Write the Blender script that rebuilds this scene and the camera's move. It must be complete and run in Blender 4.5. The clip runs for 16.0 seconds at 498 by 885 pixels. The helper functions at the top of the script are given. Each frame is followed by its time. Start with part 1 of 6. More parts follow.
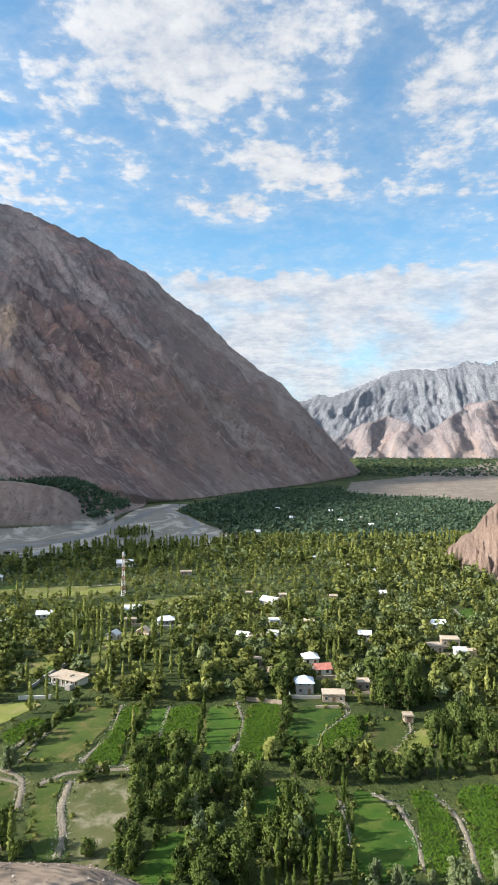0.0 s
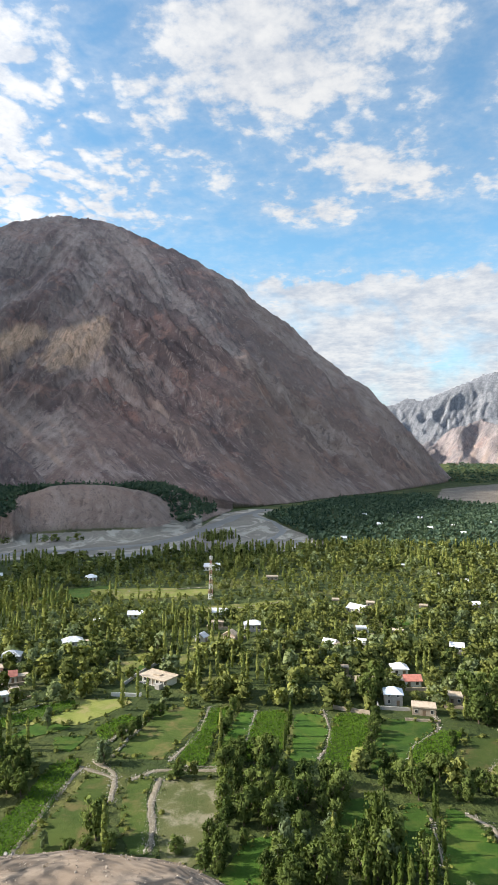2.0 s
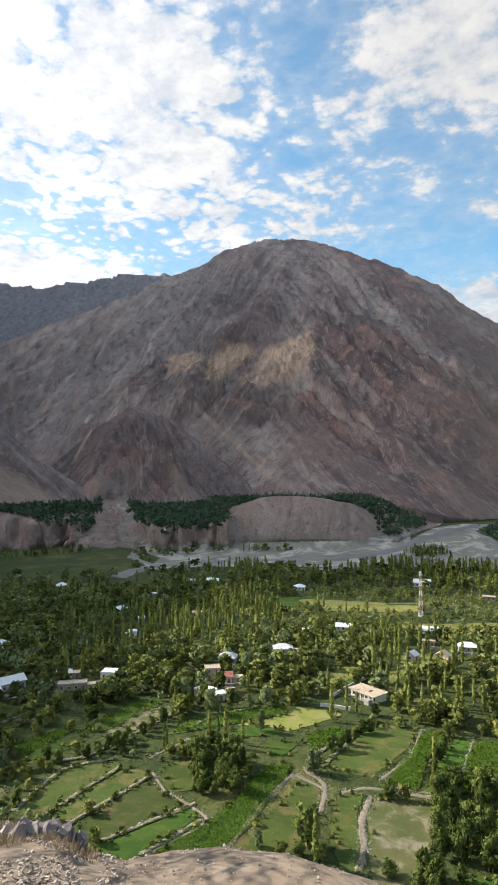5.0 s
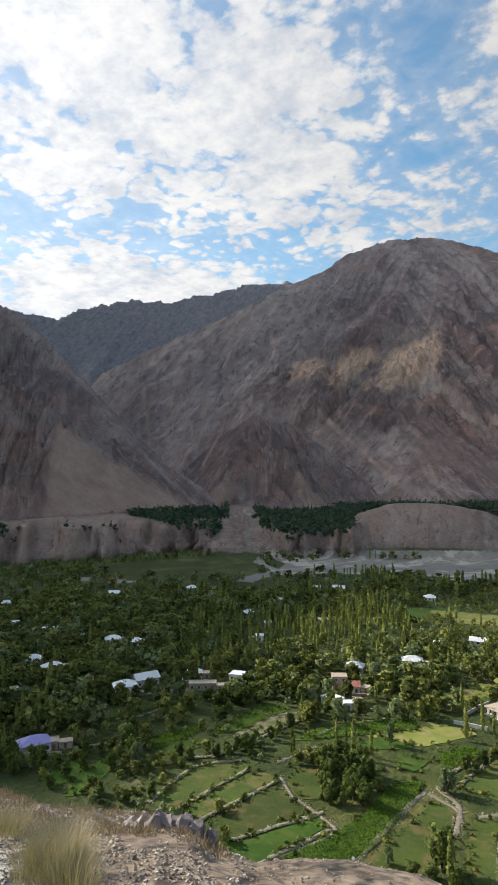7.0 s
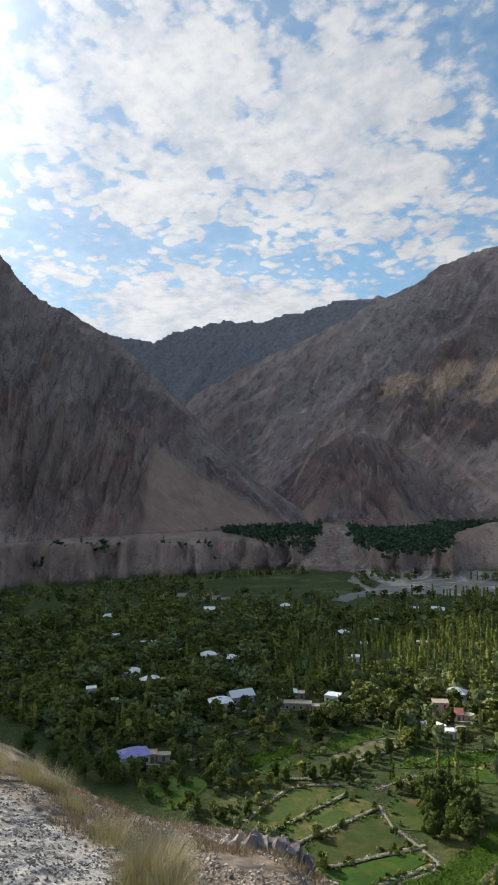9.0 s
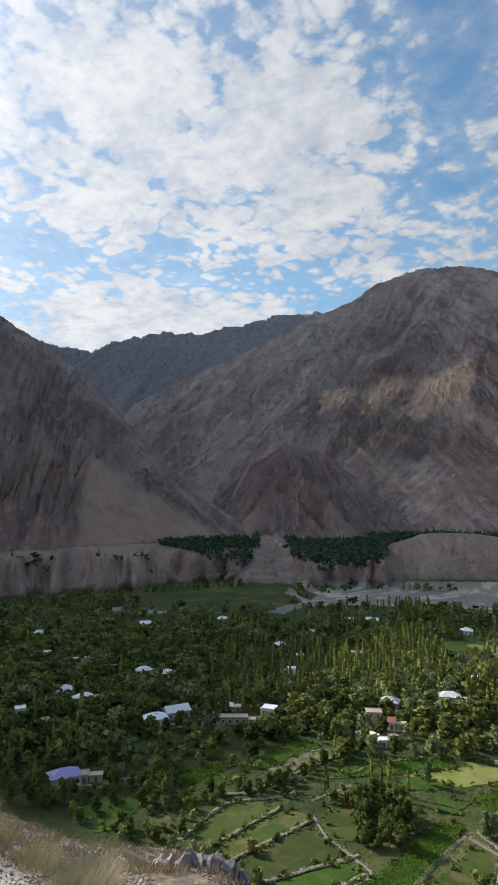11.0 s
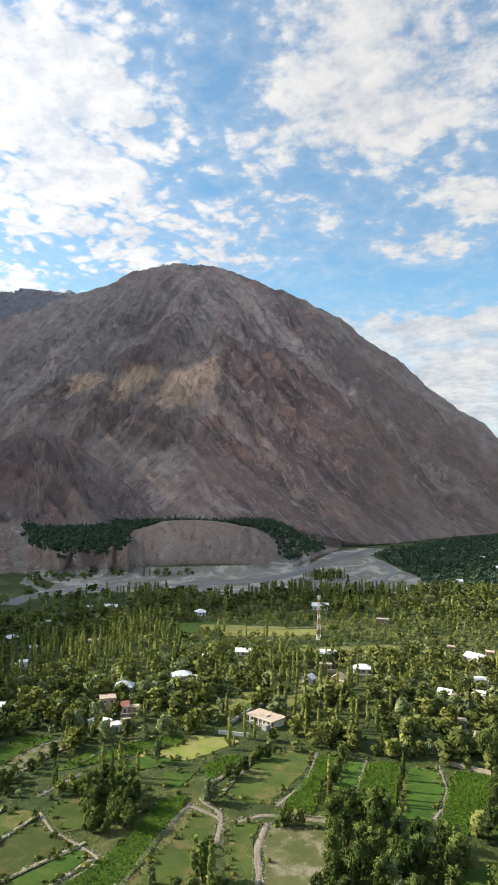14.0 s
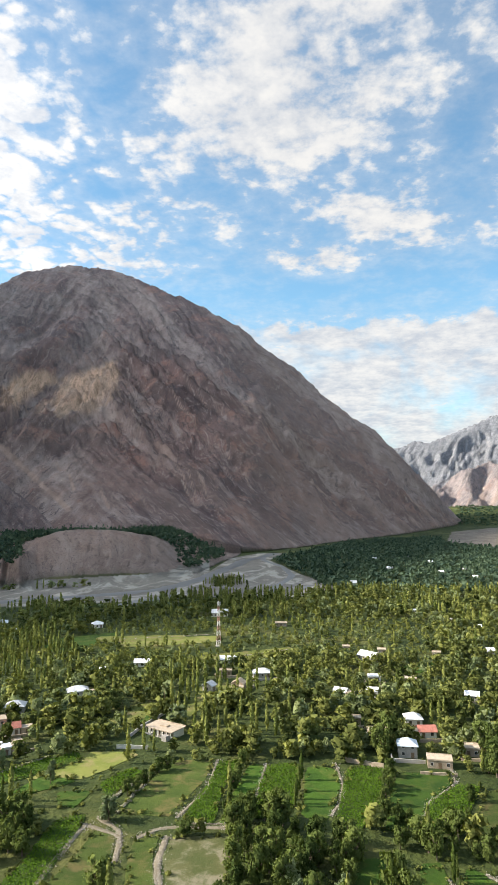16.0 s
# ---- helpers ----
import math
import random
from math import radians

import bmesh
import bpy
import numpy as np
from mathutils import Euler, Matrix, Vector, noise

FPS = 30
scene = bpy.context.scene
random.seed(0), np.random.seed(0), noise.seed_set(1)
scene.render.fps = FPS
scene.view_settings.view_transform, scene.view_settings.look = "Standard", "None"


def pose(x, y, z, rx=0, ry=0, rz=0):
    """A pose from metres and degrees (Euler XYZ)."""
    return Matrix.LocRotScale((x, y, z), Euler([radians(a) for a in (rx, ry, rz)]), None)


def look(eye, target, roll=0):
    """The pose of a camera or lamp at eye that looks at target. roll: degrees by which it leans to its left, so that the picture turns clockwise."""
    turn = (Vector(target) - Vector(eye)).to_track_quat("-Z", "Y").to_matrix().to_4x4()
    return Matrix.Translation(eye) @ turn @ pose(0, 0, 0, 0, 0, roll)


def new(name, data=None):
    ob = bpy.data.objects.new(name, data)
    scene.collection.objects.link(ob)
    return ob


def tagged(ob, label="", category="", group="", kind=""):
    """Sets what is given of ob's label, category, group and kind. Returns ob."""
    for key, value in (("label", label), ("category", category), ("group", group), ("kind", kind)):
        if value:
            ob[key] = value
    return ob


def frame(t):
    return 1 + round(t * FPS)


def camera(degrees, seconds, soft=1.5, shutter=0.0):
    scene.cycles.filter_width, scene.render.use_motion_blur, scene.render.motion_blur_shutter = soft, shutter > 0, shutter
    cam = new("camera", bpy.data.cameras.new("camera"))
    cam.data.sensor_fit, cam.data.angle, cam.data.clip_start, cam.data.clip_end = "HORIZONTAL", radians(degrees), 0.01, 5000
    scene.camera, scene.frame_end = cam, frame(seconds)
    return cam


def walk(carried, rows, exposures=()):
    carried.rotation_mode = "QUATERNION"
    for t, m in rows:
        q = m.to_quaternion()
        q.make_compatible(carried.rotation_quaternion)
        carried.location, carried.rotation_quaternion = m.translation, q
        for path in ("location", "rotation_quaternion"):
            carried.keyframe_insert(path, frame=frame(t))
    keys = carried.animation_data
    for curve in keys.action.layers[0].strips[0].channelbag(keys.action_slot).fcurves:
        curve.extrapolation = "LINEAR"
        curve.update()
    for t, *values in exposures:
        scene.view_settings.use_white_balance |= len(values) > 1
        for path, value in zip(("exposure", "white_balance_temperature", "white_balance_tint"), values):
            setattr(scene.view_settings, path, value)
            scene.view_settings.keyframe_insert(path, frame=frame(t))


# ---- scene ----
cam = camera(43.0, 16.0, soft=0.75)
EYE = 100.0
# seconds, yaw, pitch, roll in degrees
TURNS = [
    (0.0, 0.00, 0.80, 0.00),
    (0.5, 0.93, 0.77, 0.04),
    (1.0, 2.23, 1.03, 0.07),
    (1.5, 4.62, 1.19, 0.07),
    (2.0, 7.76, 1.28, -0.02),
    (2.5, 11.25, 1.56, 0.29),
    (3.0, 14.62, 1.83, 0.46),
    (3.5, 17.28, 2.01, 0.70),
    (4.0, 20.06, 2.22, 0.47),
    (4.5, 23.04, 2.46, 0.45),
    (5.0, 26.22, 2.41, 0.23),
    (5.2, 27.94, 2.41, 0.37),
    (7.5, 39.91, 3.28, 0.25),
    (8.0, 42.79, 3.53, 0.32),
    (8.2, 43.65, 3.65, 0.33),
    (9.25, 46.00, 4.90, 0.40),
    (10.3, 44.35, 6.06, 0.45),
    (10.5, 43.50, 6.02, 0.37),
    (11.0, 40.22, 5.70, 0.37),
    (11.5, 36.16, 5.72, 0.17),
    (12.0, 32.09, 5.27, -0.15),
    (12.5, 28.29, 5.06, -0.36),
    (13.0, 24.49, 4.87, -0.37),
    (13.5, 20.83, 4.89, -0.59),
    (14.0, 17.50, 4.59, -0.60),
    (14.5, 14.70, 4.88, -0.46),
    (15.0, 12.17, 5.13, -0.17),
    (15.5, 9.84, 5.17, 0.21),
    (16.0, 8.45, 5.23, 0.33),
]
walk(cam, [(t, pose(0, 0, EYE, 90 + p, r, y)) for t, y, p, r in TURNS],
     [(t, e, k, 10) for t, e, k in ((0.0, 0.68, 6350), (3.0, 0.7, 6600), (5.2, 0.64, 6750), (8.0, 0.2, 6600), (10.5, 0.08, 6350), (12.5, 0.42, 6450), (13.5, 0.54, 6600), (14.5, 0.72, 6750), (16.0, 0.75, 6750))])

# ---- world and sun ----
SUN_AZ, SUN_EL = 97.0, 31.0
world = bpy.data.worlds.new("sky")
scene.world = world
world.use_nodes = True


class Nodes:
    """Small shorthand for building node trees."""

    def __init__(self, tree):
        self.tree, self.nodes, self.links = tree, tree.nodes, tree.links

    def put(self, socket, v):
        if v is None:
            return
        if hasattr(v, "is_output"):
            self.links.new(v, socket)
        elif hasattr(v, "outputs"):
            self.links.new(v.outputs[0], socket)
        else:
            socket.default_value = v

    def math(self, op, a, b=None, c=None, clamp=False):
        n = self.nodes.new("ShaderNodeMath")
        n.operation, n.use_clamp = op, clamp
        for i, v in enumerate((a, b, c)):
            self.put(n.inputs[i], v)
        return n.outputs[0]

    def noise(self, vec, scale, detail=4.0, rough=0.55, warp=0.0, dim="3D"):
        n = self.nodes.new("ShaderNodeTexNoise")
        n.noise_dimensions = dim
        self.put(n.inputs["Vector"], vec)
        n.inputs["Scale"].default_value, n.inputs["Detail"].default_value = scale, detail
        n.inputs["Roughness"].default_value, n.inputs["Distortion"].default_value = rough, warp
        return n.outputs["Fac"]

    def ramp(self, v, lo, hi, to0=0.0, to1=1.0):
        n = self.nodes.new("ShaderNodeMapRange")
        n.interpolation_type, n.clamp = "SMOOTHSTEP", True
        self.put(n.inputs[0], v)
        for i, x in enumerate((lo, hi, to0, to1)):
            self.put(n.inputs[i + 1], x)
        return n.outputs[0]

    def mix(self, fac, a, b, mode="MIX"):
        n = self.nodes.new("ShaderNodeMix")
        n.data_type, n.blend_type = "RGBA", mode
        self.put(n.inputs[0], fac)
        for s, v in ((n.inputs[6], a), (n.inputs[7], b)):
            self.put(s, (*v, 1.0) if isinstance(v, tuple) and len(v) == 3 else v)
        return n.outputs[2]

    def attr(self, name, out="Fac"):
        n = self.nodes.new("ShaderNodeAttribute")
        n.attribute_name = name
        return n.outputs[out]

    def coords(self, stretch=(1, 1, 1), out="Object"):
        t = self.nodes.new("ShaderNodeTexCoord")
        m = self.nodes.new("ShaderNodeMapping")
        self.put(m.inputs[0], t.outputs[out])
        m.inputs["Scale"].default_value = stretch
        return m.outputs[0]


# where the broken clouds gather (+) and where blue shows (-): bearing, height, their spreads in degrees, weight
CLOUDS = [
    (7, 32.5, 12, 4.5, 0.32), (4, 39, 14, 4, 0.2), (-17, 29.5, 5, 4.5, 0.26), (-6, 24.2, 8, 2.0, 0.24), (2, 21.2, 4.5, 1.1, 0.26), (19.5, 21.5, 4, 2.6, 0.20),
    (-18, 21.8, 3.0, 0.9, 0.2), (3, 18.6, 16, 1.5, -0.35), (22, 32, 2.6, 7, -0.22), (12, 22, 5, 2.0, -0.14), (-8, 20.5, 6, 1.6, -0.2), (-11, 29, 1.6, 4, -0.2),
    (35, 31, 9, 9, 0.46), (55, 32, 15, 9, 0.46), (45, 24, 22, 5, 0.12), (24.5, 26, 3.5, 4.5, -0.12), (40, 19.6, 6, 1.5, -0.16), (57, 21.4, 6, 1.2, -0.3), (48, 16.2, 10, 2.6, 0.75), (30, 22.5, 5, 3, 0.16),
]


s_az, s_el = radians(SUN_AZ), radians(SUN_EL)
to_sun = Vector((-math.sin(s_az) * math.cos(s_el), math.cos(s_az) * math.cos(s_el), math.sin(s_el)))


def build_sky():
    g = Nodes(world.node_tree)
    g.nodes.clear()
    out = g.nodes.new("ShaderNodeOutputWorld")
    sky = g.nodes.new("ShaderNodeTexSky")
    sky.sky_type, sky.sun_disc = "NISHITA", False
    sky.sun_elevation, sky.sun_rotation = radians(SUN_EL), radians(-SUN_AZ)
    sky.altitude, sky.air_density, sky.dust_density, sky.ozone_density = 1500, 1.3, 0.25, 3.0
    tex = g.nodes.new("ShaderNodeTexCoord")
    sep = g.nodes.new("ShaderNodeSeparateXYZ")
    g.links.new(tex.outputs["Generated"], sep.inputs[0])
    x, y, z = sep.outputs
    # a flat cloud deck: the direction drawn onto a plane overhead
    lift = g.math("ADD", g.math("MAXIMUM", z, 0.0), 0.16)
    comb = g.nodes.new("ShaderNodeCombineXYZ")
    g.put(comb.inputs[0], g.math("DIVIDE", x, lift))
    g.put(comb.inputs[1], g.math("DIVIDE", y, lift))
    deck = comb.outputs[0]
    big = g.noise(deck, 1.6, 3.0, 0.5, 0.2)
    mid = g.noise(deck, 5.0, 5.0, 0.55, 0.15)
    fine = g.noise(deck, 12.0, 6.0, 0.6, 0.1)
    az = g.math("MULTIPLY", g.math("ARCTAN2", g.math("MULTIPLY", x, -1.0), y), 57.2958)
    el = g.math("MULTIPLY", g.math("ARCSINE", z), 57.2958)
    bias = None
    for a0, e0, sa, se, w in CLOUDS:
        p = g.math("POWER", g.math("DIVIDE", g.math("SUBTRACT", az, a0), sa), 2.0)
        q = g.math("POWER", g.math("DIVIDE", g.math("SUBTRACT", el, e0), se), 2.0)
        lobe = g.math("MULTIPLY", g.math("EXPONENT", g.math("MULTIPLY", g.math("ADD", p, q), -1.0)), w)
        bias = lobe if bias is None else g.math("ADD", bias, lobe)
    tiny = g.noise(deck, 30.0, 5.0, 0.6, 0.1)
    puffs = g.math("ADD", g.math("MULTIPLY", big, 0.16), g.math("ADD", g.math("MULTIPLY", mid, 0.38), g.math("ADD", g.math("MULTIPLY", fine, 0.32), g.math("MULTIPLY", tiny, 0.14))))
    cover = g.math("ADD", g.math("MULTIPLY_ADD", puffs, 2.5, -0.74), bias)
    # small cells of altocumulus towards the sun
    cells = g.nodes.new("ShaderNodeTexVoronoi")
    cells.feature = "SMOOTH_F1"
    cells.inputs["Scale"].default_value, cells.inputs["Smoothness"].default_value = 13.0, 0.35
    bent = g.nodes.new("ShaderNodeVectorMath")
    bent.operation = "MULTIPLY_ADD"
    warp = g.nodes.new("ShaderNodeTexNoise")
    warp.inputs["Scale"].default_value, warp.inputs["Detail"].default_value = 6.0, 4.0
    g.put(warp.inputs["Vector"], deck)
    g.put(bent.inputs[0], warp.outputs["Color"])
    bent.inputs[1].default_value = (0.16, 0.16, 0.0)
    g.put(bent.inputs[2], deck)
    g.put(cells.inputs["Vector"], bent.outputs[0])
    grain = g.math("MULTIPLY", g.math("SUBTRACT", 0.5, cells.outputs["Distance"]), g.ramp(az, 6.0, 34.0, 0.15, 0.5))
    small = g.nodes.new("ShaderNodeTexVoronoi")
    small.feature = "SMOOTH_F1"
    small.inputs["Scale"].default_value, small.inputs["Smoothness"].default_value = 27.0, 0.3
    g.put(small.inputs["Vector"], bent.outputs[0])
    grain = g.math("ADD", grain, g.math("MULTIPLY", g.math("SUBTRACT", 0.42, small.outputs["Distance"]), g.ramp(az, 6.0, 34.0, 0.15, 0.75)))
    cover = g.math("ADD", cover, g.math("MULTIPLY", grain, g.math("MULTIPLY", g.ramp(el, 15.5, 20.0, 0.25, 1.0), g.ramp(el, 24.0, 33.0, 1.0, 0.6))))
    # a pale bank low over the horizon, with a soft ragged top
    low = g.nodes.new("ShaderNodeCombineXYZ")
    g.put(low.inputs[0], g.math("MULTIPLY", az, 0.14))
    g.put(low.inputs[1], g.math("MULTIPLY", el, 0.22))
    rag = g.noise(low.outputs[0], 1.5, 7.0, 0.6, 0.2)
    veil = g.noise(low.outputs[0], 0.8, 5.0, 0.55, 0.3)
    top = g.math("ADD", 16.1, g.math("MULTIPLY", g.math("SUBTRACT", rag, 0.5), 7.0))
    bank = g.math("MULTIPLY", g.ramp(g.math("SUBTRACT", top, el), -0.2, 0.9), g.ramp(veil, 0.3, 0.52, 0.35, 0.97))
    thin = g.ramp(g.math("ADD", cover, g.math("MULTIPLY", big, 0.3)), 0.2, 0.8, 0.04, 0.3)
    thin = g.math("MAXIMUM", thin, g.ramp(az, 14.0, 60.0, 0.0, 0.45))
    dens = g.math("MAXIMUM", g.math("MAXIMUM", g.ramp(cover, 0.4, 0.8), thin), bank)
    lit = g.math("ADD", g.math("MULTIPLY", mid, 0.35), g.math("ADD", g.math("MULTIPLY", fine, 0.3), g.math("ADD", g.math("MULTIPLY", tiny, 0.2), g.math("MULTIPLY", rag, 0.2))))
    white = g.mix(g.ramp(lit, 0.4, 0.64), (3.7, 4.1, 4.75), (5.9, 5.95, 6.0))
    near_sun = g.ramp(az, 2.0, 62.0, 0.76, 1.15)
    white = g.mix(1.0, white, near_sun, "MULTIPLY")
    col = g.mix(dens, g.mix(1.0, sky.outputs[0], (0.9, 1.18, 1.14), "MULTIPLY"), white)
    # the glare that thin cloud spreads round the sun
    toward = g.math("ADD", g.math("MULTIPLY", x, to_sun.x), g.math("ADD", g.math("MULTIPLY", y, to_sun.y), g.math("MULTIPLY", z, to_sun.z)))
    glare = g.math("MULTIPLY", g.math("POWER", g.math("MAXIMUM", toward, 0.0), 28.0), 12.0)
    col = g.mix(1.0, col, g.mix(1.0, glare, (4.2, 4.25, 4.4), "MULTIPLY"), "ADD")
    bg = g.nodes.new("ShaderNodeBackground")
    g.put(bg.inputs[0], col)
    bg.inputs[1].default_value = 0.122
    g.links.new(bg.outputs[0], out.inputs[0])


build_sky()
lamp = bpy.data.lights.new("sun", "SUN")
lamp.energy, lamp.angle, lamp.color = 5.0, radians(0.6), (1.0, 0.92, 0.8)
sun = new("sun", lamp)
sun.matrix_world = look(to_sun * 3000, (0, 0, 0))


# ---- materials ----
def material(name, build, rough=0.9):
    m = bpy.data.materials.new(name)
    m.use_nodes = True
    g = Nodes(m.node_tree)
    bsdf = m.node_tree.nodes["Principled BSDF"]
    bsdf.inputs["Roughness"].default_value = rough
    bsdf.inputs["Specular IOR Level"].default_value = 0.25
    build(g, bsdf)
    return m


def bump(g, bsdf, height, strength, dist):
    b = g.nodes.new("ShaderNodeBump")
    b.inputs["Strength"].default_value, b.inputs["Distance"].default_value = strength, dist
    g.put(b.inputs["Height"], height)
    g.links.new(b.outputs[0], bsdf.inputs["Normal"])


def plain(name, col, var=0.25, scale=2.0, rough=0.85, relief=0.0, metal=0.0):
    """A coloured surface with patches and grain."""
    def build(g, b):
        c = g.coords()
        n1, n2 = g.noise(c, scale, 5.0), g.noise(c, scale * 9, 4.0)
        f = g.math("ADD", g.math("MULTIPLY", n1, 0.65), g.math("MULTIPLY", n2, 0.35))
        lo, hi = tuple(v * (1 - var) for v in col), tuple(min(1, v * (1 + var)) for v in col)
        info = g.nodes.new("ShaderNodeObjectInfo")
        rnd = g.ramp(info.outputs["Random"], 0, 1, 0.88, 1.1)
        base = g.mix(g.ramp(f, 0.3, 0.7), lo, hi)
        b2 = g.mix(1.0, base, rnd, "MULTIPLY")
        g.put(b.inputs["Base Color"], b2)
        b.inputs["Metallic"].default_value = metal
        if relief:
            bump(g, b, f, 0.6, relief)
    return material(name, build, rough)


def build_terrain(g, b):
    c = g.coords()
    rock, green, grav, streak, scree = (g.attr(n) for n in ("rock", "green", "gravel", "streak", "scree"))
    sun_patch, slate_haze, haze = g.attr("sun_patch"), g.attr("slate_haze"), g.attr("haze")
    n_big, n_mid, n_fine = g.noise(c, 0.004, 5.0, 0.6), g.noise(c, 0.03, 6.0, 0.62), g.noise(c, 0.35, 5.0, 0.6)
    n_near = g.noise(c, 3.0, 6.0, 0.65)
    f = g.math("ADD", g.math("MULTIPLY", n_mid, 0.6), g.math("MULTIPLY", n_fine, 0.4))
    soil = g.mix(g.ramp(f, 0.3, 0.7), (0.115, 0.088, 0.066), (0.195, 0.153, 0.117))
    soil = g.mix(g.ramp(n_near, 0.4, 0.72), soil, (0.25, 0.205, 0.162))
    strata = g.noise(g.coords((0.011, 0.011, 0.016)), 1.0, 6.0, 0.65, 0.4)
    crag = g.noise(c, 0.05, 9.0, 0.74, 0.2)
    # veins and scree runs that follow the fall of the slope
    warp = g.math("MULTIPLY", g.math("SUBTRACT", g.noise(c, 0.012, 4.0, 0.6), 0.5), 1.5)
    runs, veins = [], []
    for side in ("across", "across_left"):
        fall = g.nodes.new("ShaderNodeCombineXYZ")
        g.put(fall.inputs[0], g.math("ADD", g.attr(side), warp))
        g.put(fall.inputs[1], g.math("MULTIPLY", g.attr("along"), 0.26))
        runs.append(g.noise(fall.outputs[0], 0.62, 8.0, 0.68))
        veins.append(g.noise(fall.outputs[0], 3.6, 6.0, 0.68))
    turn = g.attr("aspect")
    run, vein = (g.math("ADD", g.math("MULTIPLY", b, turn), g.math("MULTIPLY", a, g.math("SUBTRACT", 1.0, turn))) for a, b in (runs, veins))
    streak = g.math("ADD", streak, g.math("MULTIPLY", g.math("SUBTRACT", run, 0.5), 2.9), clamp=True)
    dark = g.mix(g.ramp(n_big, 0.38, 0.62), (0.118, 0.074, 0.062), (0.225, 0.138, 0.11))
    dark = g.mix(g.ramp(strata, 0.5, 0.66), dark, (0.33, 0.172, 0.118))
    light = g.mix(g.ramp(n_mid, 0.3, 0.7), (0.34, 0.25, 0.198), (0.5, 0.385, 0.31))
    slaty_haze = g.mix(g.ramp(f, 0.35, 0.65), (0.15, 0.143, 0.143), (0.42, 0.39, 0.37))
    rk = g.mix(streak, dark, light)
    rk = g.mix(g.ramp(vein, 0.46, 0.38, 0.0, 0.75), rk, (0.085, 0.064, 0.06))
    rk = g.mix(g.ramp(vein, 0.55, 0.63, 0.0, 0.7), rk, (0.46, 0.36, 0.29))
    rk = g.mix(g.ramp(crag, 0.45, 0.37, 0.0, 0.65), rk, (0.1, 0.07, 0.064))
    rk = g.mix(g.ramp(crag, 0.57, 0.65, 0.0, 0.55), rk, (0.47, 0.36, 0.28))
    speck = g.noise(c, 0.33, 7.0, 0.78)
    rk = g.mix(g.ramp(speck, 0.47, 0.36, 0.0, 0.7), rk, (0.075, 0.058, 0.054))
    rk = g.mix(g.ramp(speck, 0.57, 0.68, 0.0, 0.5), rk, (0.46, 0.37, 0.3))
    slaty_haze = g.mix(g.ramp(vein, 0.4, 0.6), slaty_haze, (0.215, 0.207, 0.207))
    rk = g.mix(g.math("MULTIPLY", slate_haze, 0.75), rk, slaty_haze)
    rk = g.mix(1.0, rk, (1.16, 1.17, 1.24), "MULTIPLY")
    debris = g.mix(g.ramp(f, 0.35, 0.65), (0.42, 0.29, 0.225), (0.57, 0.41, 0.325))
    rk = g.mix(g.math("MULTIPLY", scree, g.ramp(vein, 0.3, 0.5, 0.6, 0.95)), rk, debris)
    # the sunlit patch is painted in as pale warm colour
    rk = g.mix(sun_patch, rk, g.mix(g.ramp(g.math("ADD", g.math("MULTIPLY", speck, 0.5), g.math("MULTIPLY", vein, 0.5)), 0.42, 0.54), (0.36, 0.22, 0.145), (0.86, 0.6, 0.42)))
    # haze painted into the rock as a blue-grey colour
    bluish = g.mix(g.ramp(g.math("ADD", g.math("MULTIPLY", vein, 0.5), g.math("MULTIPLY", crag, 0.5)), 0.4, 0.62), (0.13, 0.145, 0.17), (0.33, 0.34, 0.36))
    rk = g.mix(haze, rk, bluish)
    grass = g.mix(g.ramp(f, 0.3, 0.7), (0.024, 0.042, 0.01), (0.066, 0.084, 0.02))
    grass = g.mix(g.ramp(g.noise(c, 0.02, 5.0, 0.6), 0.5, 0.66, 0.0, 0.85), grass, (0.13, 0.128, 0.038))
    bars = g.noise(g.coords((1.0, 0.45, 1.0)), 0.03, 4.0, 0.6, 1.2)
    gravel = g.mix(g.ramp(f, 0.3, 0.7), (0.19, 0.168, 0.136), (0.3, 0.268, 0.22))
    gravel = g.mix(g.ramp(bars, 0.48, 0.6), gravel, (0.45, 0.405, 0.335))
    col = g.mix(rock, soil, rk)
    col = g.mix(green, col, grass)
    col = g.mix(grav, col, gravel)
    crushed = g.mix(g.ramp(n_near, 0.35, 0.68), (0.11, 0.106, 0.098), (0.27, 0.26, 0.245))
    crushed = g.mix(g.ramp(g.noise(c, 38.0, 4.0, 0.7), 0.42, 0.62, 0.0, 0.8), crushed, (0.36, 0.35, 0.33))
    col = g.mix(g.attr("grit"), col, crushed)
    g.put(b.inputs["Base Color"], col)
    bump(g, b, g.math("ADD", g.math("ADD", g.math("MULTIPLY", f, 5.0), g.math("MULTIPLY", g.math("MULTIPLY", g.math("ADD", crag, g.math("ADD", g.math("MULTIPLY", speck, 0.35), g.math("ADD", g.math("MULTIPLY", run, 1.6), g.math("MULTIPLY", vein, 1.3)))), rock), 12.0)), g.math("MULTIPLY", n_near, 0.06)), 0.8, 1.0)


M_TERRAIN = material("terrain", build_terrain, 0.95)


# ---- numbers for the land ----
def hash2(ix, iy, seed):
    h = (ix.astype(np.int64) * 374761393 + iy.astype(np.int64) * 668265263 + seed * 1442695041) & 0x7FFFFFFF
    h = ((h ^ (h >> 13)) * 1274126177) & 0x7FFFFFFF
    return ((h ^ (h >> 16)) & 0xFFFFFF) / float(0xFFFFFF)


